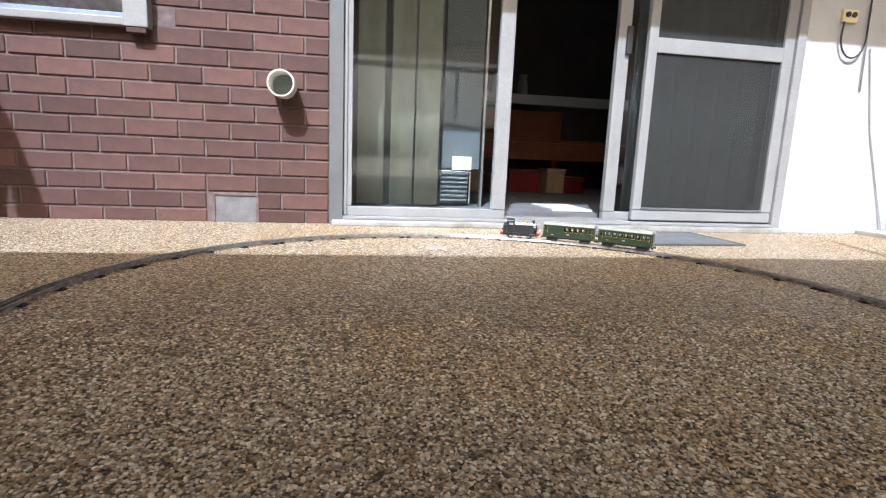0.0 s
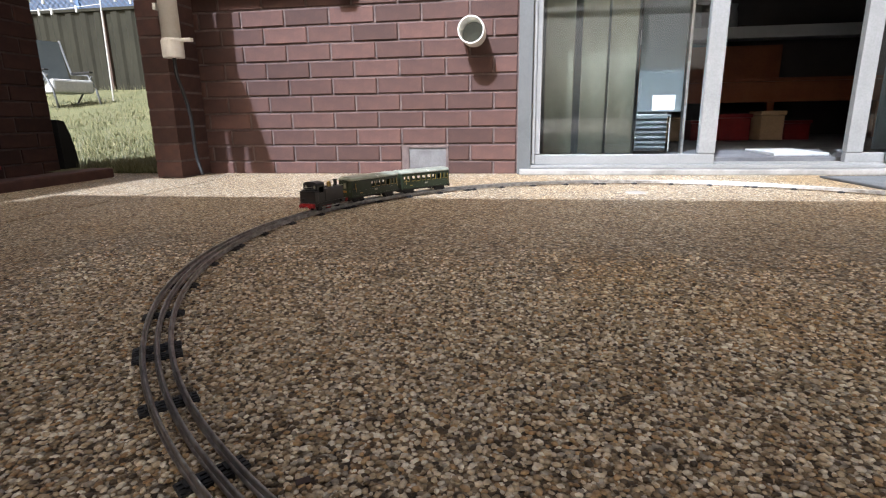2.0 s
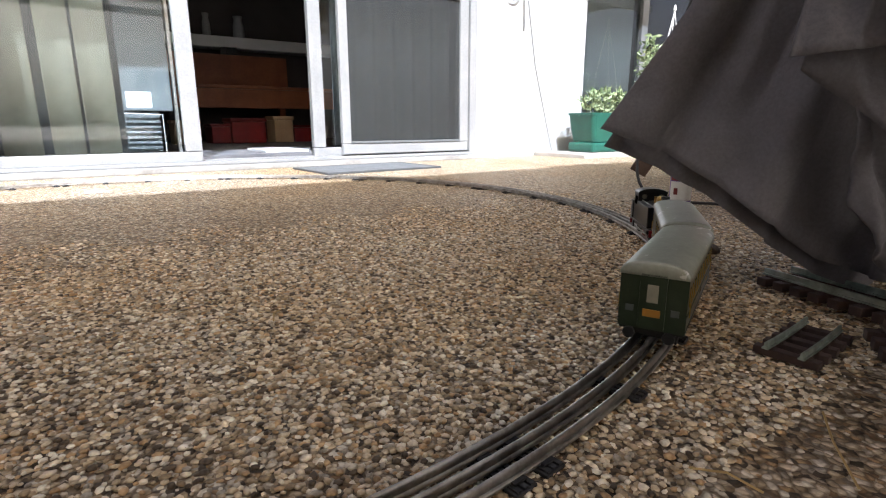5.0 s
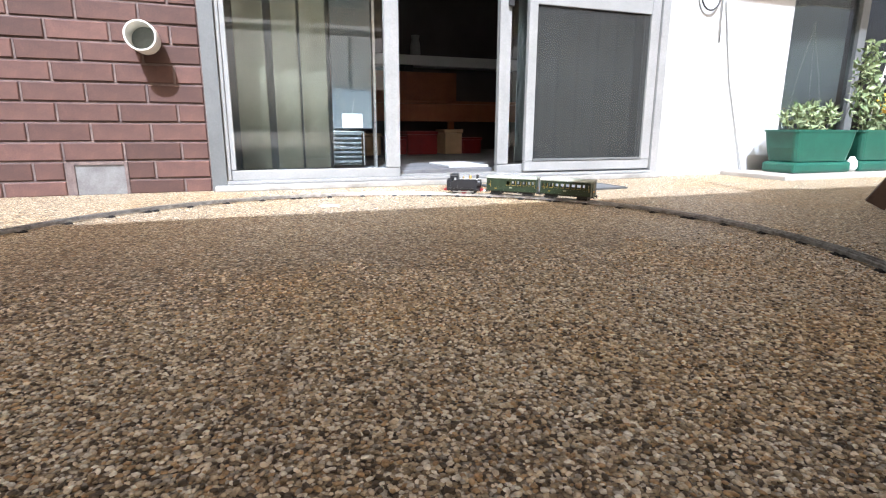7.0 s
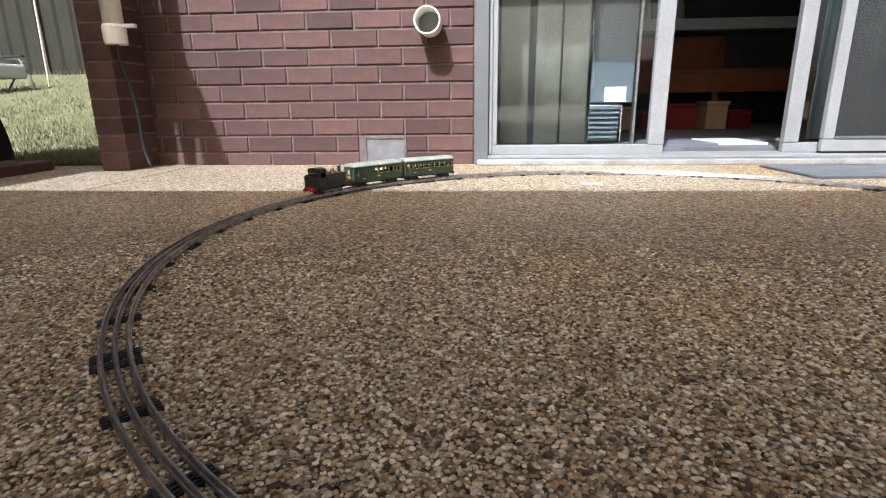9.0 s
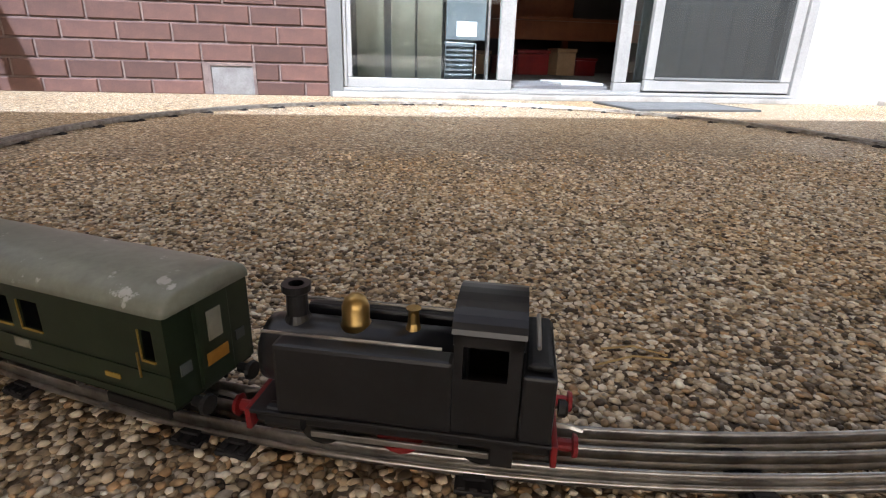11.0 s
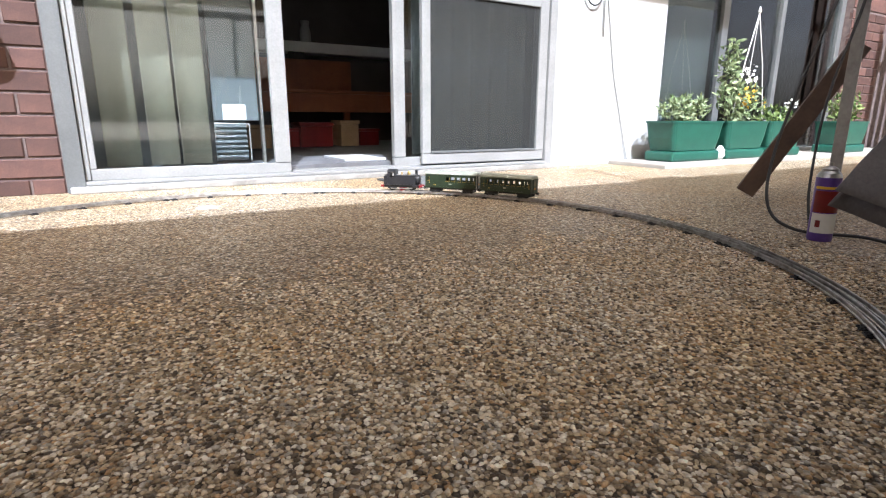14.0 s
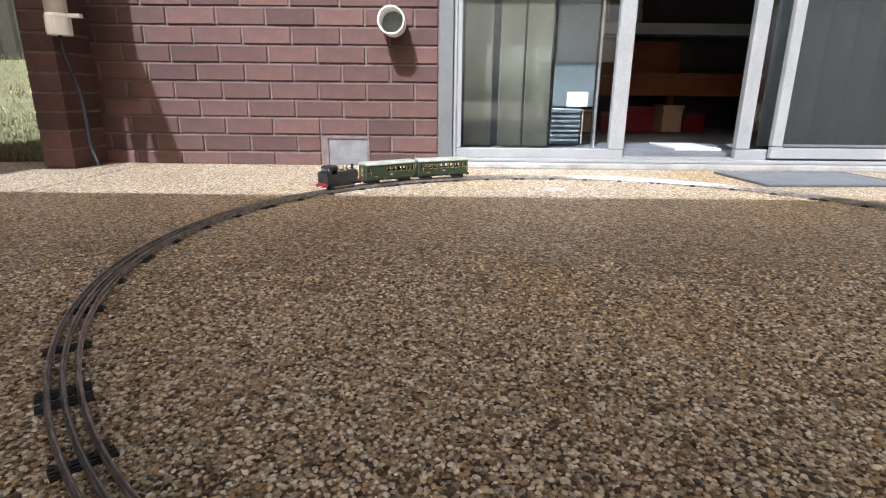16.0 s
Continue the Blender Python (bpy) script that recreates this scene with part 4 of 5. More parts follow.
# ---- tall window and planters ----
def tall_window():
    t = thing("window_2", "tall dark window with aluminium frame behind the planters", "window", kind="structure")
    for x0, x1 in ((3.72, 4.50), (4.58, 5.34), (5.40, 6.36)):
        part("pane", box(x0, x1, 0.10, 0.106, 0.05, 2.5), M_GLASS, t)
    for x0, x1 in ((4.50, 4.58), (5.34, 5.40), (6.36, 6.44)):
        part("mullion", box(x0, x1, 0.07, 0.13, 0.05, 2.5, 0.004), M_ALU, t)
    part("sill", box(3.72, 6.44, 0.05, 0.20, 0.0, 0.05, 0.004), M_ALUSILL, t)
    part("blind", box(3.72, 4.49, 0.16, 0.17, 0.05, 2.5), M_PANEL, t, "drawn grey-blue blind")
    return t


tall_window()
pier = thing("wall_pier", "red brick pier at the end of the tall window", "wall", kind="structure")
part("mortar", box(6.445, 9.0, 0.008, 0.22, 0, 2.498), M_MORTAR, pier)
part("upper_bricks", box(6.445, 9.0, 0.0, 0.008, 1.375, 2.498), M_BRICK, pier)
structure("kerb", box(3.2, 7.5, -0.50, -0.02, -0.02, 0.028, 0.008), M_CONC, "low pale concrete slab under the planters", "kerb")


def leaf_cloud(name, centre, size, count, leaf, m, parent, seed, long=2.0, up=0.3):
    rng = random.Random(seed)
    verts, faces = [], []
    for i in range(count):
        while True:
            p = Vector((rng.uniform(-1, 1), rng.uniform(-1, 1), rng.uniform(-1, 1)))
            if p.length < 1 and p.length > 0.25 * rng.random():
                break
        p = Vector((p.x * size[0], p.y * size[1], p.z * size[2])) + Vector(centre)
        d = Vector((rng.gauss(0, 1), rng.gauss(0, 1), rng.gauss(up, 0.8))).normalized()
        s = d.cross(Vector((rng.gauss(0, 1), rng.gauss(0, 1), rng.gauss(0, 1)))).normalized()
        n = d.cross(s)
        k = leaf * rng.uniform(0.6, 1.3)
        w = k / long
        base = len(verts)
        verts += [p, p + d * k * 0.45 + s * w * 0.5 + n * k * 0.06, p + d * k, p + d * k * 0.45 - s * w * 0.5 + n * k * 0.06]
        faces += [(base, base + 1, base + 2), (base, base + 2, base + 3)]
    return mesh_object(name, [tuple(v) for v in verts], faces, m, parent)


def stems(name, pairs, m, parent, r=0.003):
    bm = bmesh.new()
    for a, b in pairs:
        mid = (Vector(a) + Vector(b)) / 2 + Vector((0.01, 0.008, 0))
        tube([a, mid, b], r, 5, False, bm, 0.6)
    return part(name, bm, m, parent)


def planter(x, y, w, label, rz=0.0):
    t = thing("planter", label, "planter", pose(x, y, 0.028, 0, 0, rz), "green planters along the window")
    d = 0.12
    rows = ((0.86, 0.075), (0.94, 0.16), (1.0, 0.262), (1.03, 0.262), (1.03, 0.275), (0.96, 0.275), (0.94, 0.235))
    bm = bmesh.new()
    rings = []
    for k, z in rows:
        hw, hd, c = w / 2 * k, d * k, 0.03
        ring = []
        for cx, cy, a0 in ((hw - c, hd - c, 0), (-hw + c, hd - c, 90), (-hw + c, -hd + c, 180), (hw - c, -hd + c, 270)):
            for q in range(4):
                a = radians(a0 + q * 30)
                ring.append(bm.verts.new((cx + c * math.cos(a), cy + c * math.sin(a), z)))
        rings.append(ring)
    for a, b in zip(rings, rings[1:]):
        for i in range(16):
            bm.faces.new((a[i], a[(i + 1) % 16], b[(i + 1) % 16], b[i]))
    bm.faces.new(rings[0][::-1])
    part("tub", bm, M_GREENPOT, t)
    part("saucer", box(-w / 2 * 0.95, w / 2 * 0.95, -d * 0.98, d * 0.98, 0.0, 0.07, 0.02), M_GREENPOT, t)
    part("soil", box(-w / 2 * 0.92, w / 2 * 0.92, -d * 0.9, d * 0.9, 0.23, 0.245), M_SOIL, t)
    return t


p1 = planter(3.68, -0.27, 0.56, "green plastic planter with pale leafy shrub")
p2 = planter(4.28, -0.27, 0.52, "green plastic planter with tall flowering plant and trellis")
p3 = planter(4.84, -0.26, 0.5, "green plastic planter with low herbs")
p4 = planter(5.9, -0.3, 0.5, "green plastic planter beside the brick pier")


def plants():
    a = thing("shrub", "pale green leafy shrub growing in a planter", "shrub", pose(3.66, -0.27, 0.27))
    leaf_cloud("leaves", (0, 0, 0.11), (0.24, 0.12, 0.10), 560, 0.044, M_LEAFPALE, a, 11, 2.4, 0.6)
    stems("stems", [((x * 0.2, 0, 0), (x * 0.3, 0.02 * x, 0.16)) for x in (-0.9, -0.5, -0.1, 0.3, 0.7)], M_STEM, a)
    part("garden_fork", tube([(0.12, -0.02, -0.02), (0.12, -0.02, 0.2)], 0.012, 8), M_BLACK, a)
    b = thing("flowering_plant", "tall flowering plant with yellow and white blooms", "plant", pose(4.26, -0.27, 0.27))
    leaf_cloud("leaves", (-0.12, 0, 0.34), (0.10, 0.08, 0.29), 300, 0.050, M_LEAFPALE, b, 12, 2.2, 0.5)
    leaf_cloud("leaves", (0.08, 0, 0.16), (0.20, 0.11, 0.18), 420, 0.046, M_LEAFPALE, b, 13, 2.2, 0.5)
    stems("stems", [((-0.12, 0, 0), (-0.18, 0, 0.62)), ((-0.08, 0, 0), (-0.06, 0.03, 0.52)), ((0.05, 0, 0), (0.12, 0, 0.36)), ((0.1, 0, 0), (0.2, 0.03, 0.26))], M_STEM, b)
    tagged(leaf_cloud("blooms", (0.12, -0.06, 0.20), (0.16, 0.05, 0.10), 26, 0.035, M_PETALYEL, b, 14, 1.1), "small yellow blooms", kind="stuff")
    tagged(leaf_cloud("blooms", (0.06, -0.04, 0.38), (0.08, 0.05, 0.08), 26, 0.03, M_PETALWHT, b, 15, 1.1), "small white blooms", kind="stuff")
    c = thing("herbs", "low green herbs growing in a planter", "plant", pose(4.86, -0.26, 0.27))
    leaf_cloud("leaves", (0, 0, 0.06), (0.22, 0.10, 0.09), 260, 0.05, M_LEAF, c, 16, 2.4, 0.6)
    tagged(leaf_cloud("blooms", (0.12, -0.05, 0.14), (0.10, 0.05, 0.06), 14, 0.03, M_PETALWHT, c, 17, 1.1), "small white blooms", kind="stuff")
    stems("stems", [((x * 0.2, 0, -0.02), (x * 0.22, 0, 0.2)) for x in (-0.8, 0.1, 0.8)], M_STEM, c)
    d = thing("herbs", "bushy green plant in the planter beside the pier", "plant", pose(5.9, -0.3, 0.27))
    leaf_cloud("leaves", (0, 0, 0.14), (0.22, 0.12, 0.16), 320, 0.06, M_LEAF, d, 18, 2.4, 0.6)
    stems("stems", [((x * 0.2, 0, -0.02), (x * 0.22, 0, 0.2)) for x in (-0.8, 0.1, 0.8)], M_STEM, d)


plants()


def trellis():
    t = thing("string_trellis", "tripod of pale strings and netting over the planter", "trellis", pose(4.5, -0.22, 0.28))
    apex = (0.0, 0, 0.82)
    for x in (-0.20, 0.24):
        part("string", tube([(x, 0, 0), (x * 0.55, 0, 0.45), apex], 0.0045, 6), M_ROPE, t)
    part("string", tube([(0.02, 0.05, 0), apex], 0.003, 6), M_ROPE, t)
    part("knot", lathe(((0.004, 0), (0.014, 0.01), (0.004, 0.05)), 8, "z", (0, 0, 0.82)), M_ROPE, t)
    bm = bmesh.new()
    for i in range(16):
        x = -0.16 + i * 0.055
        tube([(x, 0.08, 0.0), (x + 0.30, 0.08, 0.78)], 0.0006, 4, False, bm)
        tube([(x + 0.30, 0.082, 0.0), (x, 0.082, 0.78)], 0.0006, 4, False, bm)
    part("netting", bm, M_MAT, t, "fine grey netting")
    return t


trellis()
tagged(part("pebble_ornament", lathe(((0.02, 0.0), (0.035, 0.03), (0.03, 0.07), (0.012, 0.10)), 14, "z", (3.99, -0.36, 0.028)), M_PETALWHT, smooth=True), "small white ornament between the planters", "ornament")

# ---- right-hand corner: shelving, cloth, plank, cables, can ----
CORNER = Matrix.Translation((-0.041, 0.148, 0)) @ Matrix.Diagonal((1.075, 1.075, 1.13, 1))
WIDE_GAUGE = Matrix.Scale(1.216, 4)


def leaning_plank():
    t = thing("brown_plank", "dark brown timber plank leaning against the shelving", "plank", look((2.31, -1.54, 0.030), (2.46, -1.72, 0.45)))
    part("board", box(-0.012, 0.012, -0.034, 0.034, -0.62, 0.0, 0.003), M_PLANK, t)
    return t


leaning_plank()


def shelving():
    t = thing("metal_shelving", "galvanised steel shelving unit with bolted posts", "shelving", pose(2.13, -1.90, 0))
    for x, y in ((0, 0), (0.36, -0.5), (0.02, -0.95)):
        part("post", box(x, x + 0.035, y - 0.003, y, 0, 1.9), M_GALV, t)
        part("post", box(x, x + 0.003, y - 0.035, y - 0.003, 0, 1.9), M_GALV, t)
    for z in (0.70, 1.25):
        part("shelf", box(0.004, 0.36, -0.95, -0.004, z, z + 0.035, 0.002), M_GALV, t)
        for k in range(3):
            part("bolt", lathe(((0.006, -0.006), (0.006, 0.0)), 8, "y", (0.018, -0.0035, z - 0.05 + k * 0.04)), M_STEEL, t)
    return t


shelving()


def slatted_screen():
    t = thing("slatted_screen", "row of upright weathered pale slats beyond the planters", "screen", pose(6.95, -0.42, 0))
    for i in range(11):
        part("slat", box(i * 0.16, i * 0.16 + 0.10, -0.010, 0.010, 0.03, 1.62 + 0.03 * (i % 3), 0.003), M_GALV if i % 3 else M_PLANK, t)
    for z in (0.35, 1.3):
        part("rail", box(-0.03, 1.74, 0.011, 0.04, z, z + 0.07, 0.003), M_PLANK, t)
    for x in (0.0, 1.64):
        part("post", box(x, x + 0.06, 0.041, 0.10, 0, 1.6, 0.003), M_PLANK, t)
    return t


slatted_screen()
t = thing("tool_box", "small dark blue tool box on the steel shelf", "tool box", pose(2.25, -2.20, 0.735))
part("body", box(-0.09, 0.09, -0.16, 0.16, 0.0, 0.12, 0.008), M_SHADEWALL, t)
part("lid", box(-0.095, 0.095, -0.165, 0.165, 0.122, 0.15, 0.008), M_BLACK, t)


def spray_can():
    t = thing("spray_can", "aerosol can with a purple, red and white label", "can", pose(1.775, -2.06, 0) @ Matrix.Scale(1.12, 4))
    part("body", lathe(((0.024, 0.0), (0.0255, 0.004), (0.0255, 0.148)), 28), M_PURPLE, t, smooth=False)
    part("shoulder", lathe(((0.0256, 0.148), (0.022, 0.158), (0.016, 0.163)), 28), M_STEEL, t)
    part("valve", lathe(((0.016, 0.163), (0.0165, 0.167), (0.010, 0.172), (0.004, 0.174), (0.004, 0.182)), 20), M_STEEL, t)
    for z0, z1, m, lab in ((0.02, 0.066, M_PETALWHT, "white label band"), (0.068, 0.118, M_RED, "red label band"), (0.122, 0.128, M_PETALYEL, "yellow lettering bar")):
        bm = bmesh.new()
        n = 14
        ring = []
        for i in range(n + 1):
            a = radians(150 + i * 130 / n)
            ring.append([bm.verts.new((r * math.cos(a), r * math.sin(a), z)) for r, z in ((0.0257, z0), (0.0263, z0), (0.0263, z1), (0.0257, z1))])
        for a, b in zip(ring, ring[1:]):
            for k in range(4):
                bm.faces.new((a[k], b[k], b[(k + 1) % 4], a[(k + 1) % 4]))
        part("label", bm, m, t, lab)
    part("red_mark", box(-0.0272, -0.0262, -0.008, 0.002, 0.034, 0.05), M_RED, t)
    return t


spray_can()


def cables():
    a = tagged(part("black_cable", tube(spline([(2.16, -1.92, 1.3), (2.11, -1.90, 0.85), (1.97, -1.87, 0.46), (1.86, -1.87, 0.22), (1.79, -1.91, 0.07), (1.80, -1.99, 0.012), (1.87, -2.14, 0.008), (1.72, -2.34, 0.008), (1.62, -2.5, 0.008), (1.52, -2.72, 0.008)]), 0.0045, 8), M_RUBBER, smooth=True), "black cable hanging down and trailing across the ground", "cable")
    b = tagged(part("black_cable", tube(spline([(2.17, -1.93, 1.3), (2.13, -1.93, 0.74), (2.01, -1.92, 0.38), (1.92, -1.95, 0.13), (1.87, -1.99, 0.010)]), 0.004, 8), M_RUBBER, smooth=True), "thin black cable hanging behind the can", "cable")


cables()


def canvas_sheet(name, low, high, thick, m, folds, seed, parent, nu=64, nv=40, sag=0.03, amp=0.02, bands=()):
    """Cloth between a lower and an upper hem, with folds that fan out downwards."""
    def along(pts, u):
        k = min(int(u * (len(pts) - 1)), len(pts) - 2)
        w = u * (len(pts) - 1) - k
        w = w * w * (3 - 2 * w) * 0.4 + w * 0.6
        return Vector(pts[k]).lerp(Vector(pts[k + 1]), w)
    front, back = [], []
    rows = []
    for j in range(nv + 1):
        v = j / nv
        row = []
        for i in range(nu + 1):
            u = i / nu
            p = along(low, u).lerp(along(high, u), v)
            side = along(low, min(1, u + 0.02)) - along(low, max(0, u - 0.02))
            out = Vector((side.y, -side.x, 0)).normalized()
            ph = folds * 2 * math.pi * u + 1.3 * math.sin(3.1 * u + seed)
            swell = amp * (1 - 0.55 * v) * (0.64 * math.asin(math.sin(ph)) + 0.45 * math.sin(2.3 * ph + 2 * v + seed)) + 0.014 * noise.noise((u * 5 + seed, v * 4, seed))
            swell += 0.005 * (1 - 2 * abs(noise.noise((u * 7 + v * 4 + seed, v * 5 - u * 2, seed * 2)))) + 0.0022 * noise.noise((u * 24, v * 22, seed))
            p = p + out * swell - out * sag * math.sin(math.pi * v)
            row.append((p, out))
        rows.append(row)
    verts = [tuple(p) for row in rows for p, o in row] + [tuple(p - o * thick) for row in rows for p, o in row]
    w = nu + 1
    off = w * (nv + 1)
    faces = []
    for j in range(nv):
        for i in range(nu):
            a = j * w + i
            faces.append((a, a + 1, a + w + 1, a + w))
            faces.append((off + a, off + a + w, off + a + w + 1, off + a + 1))
    edge = [i for i in range(w)] + [j * w + nu for j in range(1, nv + 1)] + [nv * w + i for i in range(nu - 1, -1, -1)] + [j * w for j in range(nv - 1, 0, -1)]
    for a, b in zip(edge, edge[1:] + edge[:1]):
        faces.append((a, off + a, off + b, b))
    ob = mesh_object(name, verts, faces, m, parent, True)
    if bands:
        ob.data.materials.append(M_STRIPERED)
        for p in ob.data.polygons:
            v = (min(p.vertices) % off) // w / nv
            if any(a <= v < b for a, b in bands):
                p.material_index = 1
    return ob


def draped_table():
    t = thing("draped_table", "table covered by a hanging dark grey canvas sheet", "covered table", CORNER)
    part("tabletop", box(1.10, 1.95, -3.25, -2.52, 0.585, 0.605, 0.004), M_PLANK, t)
    for x, y in ((1.30, -2.62), (1.85, -2.60), (1.85, -3.15), (1.3, -3.15)):
        part("leg", box(x, x + 0.04, y - 0.04, y, 0, 0.583, 0.003), M_PLANK, t)
    low = ((0.961, -2.375, 0.197), (0.997, -2.43, 0.174), (1.027, -2.494, 0.137), (1.060, -2.547, 0.094), (1.125, -2.580, 0.050), (1.165, -2.615, 0.035), (1.175, -2.645, 0.035))
    high = ((1.135, -2.600, 0.61), (1.120, -2.630, 0.62), (1.105, -2.66, 0.62), (1.09, -2.68, 0.62), (1.085, -2.70, 0.62), (1.085, -2.715, 0.62), (1.085, -2.73, 0.62))
    canvas_sheet("canvas", low, high, 0.004, M_CLOTH, 2.6, 1.0, t, 90, 60, 0.0, 0.014)
    back_low = [(x + 0.022, y + 0.012, max(0.006, z - 0.022)) for x, y, z in low[:6]]
    back_high = [(x + 0.03, y + 0.02, z - 0.01) for x, y, z in high[:6]]
    canvas_sheet("canvas_lining", back_low, back_high, 0.004, M_CLOTH, 2.4, 5.0, t, 60, 30, 0.0, 0.010)
    flap_low = ((0.917, -2.603, 0.255), (0.947, -2.644, 0.260), (0.973, -2.69, 0.266), (0.985, -2.74, 0.272), (0.99, -2.79, 0.278))
    flap_high = ((1.045, -2.615, 0.625), (1.05, -2.66, 0.625), (1.05, -2.71, 0.625), (1.05, -2.76, 0.625), (1.05, -2.81, 0.625))
    canvas_sheet("canvas_flap", flap_low, flap_high, 0.005, M_CLOTH, 0.9, 3.0, t, 50, 40, 0.0, 0.007)
    fold_low = ((0.962, -2.595, 0.248), (0.984, -2.638, 0.214), (1.000, -2.682, 0.176), (1.008, -2.700, 0.182), (1.020, -2.715, 0.24))
    fold_high = ((0.990, -2.600, 0.36), (1.000, -2.640, 0.36), (1.010, -2.680, 0.36), (1.018, -2.705, 0.36), (1.03, -2.725, 0.36))
    canvas_sheet("canvas_fold", fold_low, fold_high, 0.004, M_CLOTH, 0.9, 2.0, t, 50, 24, 0.0, 0.004)
    tail_low = ((1.040, -2.626, 0.125), (1.080, -2.645, 0.070), (1.112, -2.672, 0.030), (1.118, -2.680, 0.032), (1.120, -2.685, 0.07))
    tail_high = ((1.010, -2.625, 0.31), (1.020, -2.645, 0.31), (1.035, -2.665, 0.31), (1.045, -2.68, 0.31), (1.055, -2.69, 0.31))
    # added sheet: hides the sunlit ground behind, keeping the space under the table dark
    hang_low = ((1.16, -2.60, 0.012), (1.45, -2.56, 0.012), (1.75, -2.55, 0.012), (1.96, -2.58, 0.012), (1.97, -2.85, 0.012), (1.97, -3.25, 0.012))
    hang_high = [(x, y, 0.58) for x, y, z in hang_low]
    canvas_sheet("canvas_light_block", hang_low, hang_high, 0.004, M_CLOTH, 5.0, 9.0, t, 60, 20, 0.0, 0.010)
    canvas_sheet("canvas_tail", tail_low, tail_high, 0.004, M_CLOTH, 0.8, 6.0, t, 50, 30, 0.0, 0.005)
    return t


draped_table()


def timber_stake():
    t = thing("timber_stake", "pale weathered wooden stake standing against the table", "stake", CORNER)
    a, b = Vector((1.030, -2.828, 0.008)), Vector((1.030, -2.611, 0.580))
    pts = [a.lerp(b, i / 8) + Vector((0, 0.002 * math.sin(i * 1.7), 0)) for i in range(9)]
    part("shaft", tube(pts, 0.0125, 10), M_STAKE, t, smooth=True)
    return t


timber_stake()


def striped_cloth():
    t = thing("striped_canvas", "cream canvas cloth with red stripes hanging over the grey sheet", "cloth", CORNER @ pose(0.008, 0.030, -0.010))
    low = ((0.945, -2.640, 0.366), (0.934, -2.690, 0.323), (0.924, -2.734, 0.275), (0.916, -2.766, 0.244), (0.905, -2.80, 0.21), (0.90, -2.84, 0.19))
    high = ((1.035, -2.615, 0.63), (1.030, -2.66, 0.63), (1.02, -2.71, 0.63), (1.01, -2.75, 0.63), (1.00, -2.79, 0.63), (0.99, -2.83, 0.63))
    canvas_sheet("cloth", low, high, 0.004, M_STRIPE, 1.4, 8.0, t, 60, 130, 0.0, 0.006, ((0.06, 0.072), (0.145, 0.157)))
    over_low = ((0.935, -2.668, 0.42), (0.915, -2.715, 0.375), (0.890, -2.745, 0.345), (0.880, -2.775, 0.315), (0.875, -2.81, 0.30))
    over_high = ((1.00, -2.64, 0.632), (0.995, -2.69, 0.632), (0.985, -2.73, 0.632), (0.975, -2.77, 0.632), (0.965, -2.81, 0.632))
    canvas_sheet("folded_top", over_low, over_high, 0.005, M_STRIPE, 2.2, 4.0, t, 50, 30, 0.0, 0.008)
    return t


striped_cloth()


def dark_crate():
    t = thing("black_crate", "black plastic crate standing under the covered table", "crate", CORNER @ pose(1.55, -2.92, 0))
    part("body", box(-0.27, 0.27, -0.22, 0.22, 0, 0.40, 0.01), M_BLACK, t)
    part("rim", box(-0.285, 0.285, -0.235, 0.235, 0.402, 0.43, 0.006), M_BLACK, t)
    part("handle", tube([(-0.29, -0.06, 0.30), (-0.31, -0.05, 0.30), (-0.31, 0.05, 0.30), (-0.29, 0.06, 0.30)], 0.004, 6), M_STEEL, t)
    return t


dark_crate()
tagged(part("wooden_stick", tube(spline([(1.135, -2.83, 0.0), (1.118, -2.80, 0.09), (1.092, -2.768, 0.18), (1.078, -2.742, 0.25), (1.085, -2.735, 0.33)]), 0.012, 10), M_POLE, smooth=True), "bent pale wooden stick leaning on the covered table", "stick").matrix_basis = CORNER


def garden_track(at, n, length, m_rail, label, curve=0.0):
    t = thing("garden_railway_track", label, "toy track", at, "loose garden railway track")
    for s in (-0.0185, 0.0185):
        pts = [(x, s + curve * x * x, 0.0125) for x in [length * (i / 10 - 0.0) for i in range(11)]]
        bm = bmesh.new()
        prof = ((-0.0016, 0.0), (-0.0012, 0.0058), (0.0012, 0.0058), (0.0016, 0.0), (0.0035, 0.0), (0.0035, -0.002), (-0.0035, -0.002), (-0.0035, 0.0))
        rings = [[bm.verts.new((x, y + a, z + b)) for a, b in prof] for x, y, z in pts]
        for a, b in zip(rings, rings[1:]):
            for k in range(8):
                bm.faces.new((a[k], b[k], b[(k + 1) % 8], a[(k + 1) % 8]))
        bm.faces.new(rings[0])
        bm.faces.new(rings[-1][::-1])
        part("rail", bm, m_rail, t)
    bm = box(-0.0065, 0.0065, -0.034, 0.034, 0.0, 0.0095, 0.0012)
    me = bpy.data.meshes.new("sleeper")
    for s in (-0.0185, 0.0185):
        box(-0.0045, 0.0045, s - 0.006, s + 0.006, 0.0095, 0.0108, 0, bm)
    bm.to_mesh(me)
    bm.free()
    me.materials.append(M_BROWNTIE)
    for i in range(n):
        x = length * (i + 0.5) / n
        ob = new("sleeper", me)
        ob.parent = t
        ob.matrix_basis = pose(x, curve * x * x, 0, 0, 0, math.degrees(math.atan(2 * curve * x)))
    return t


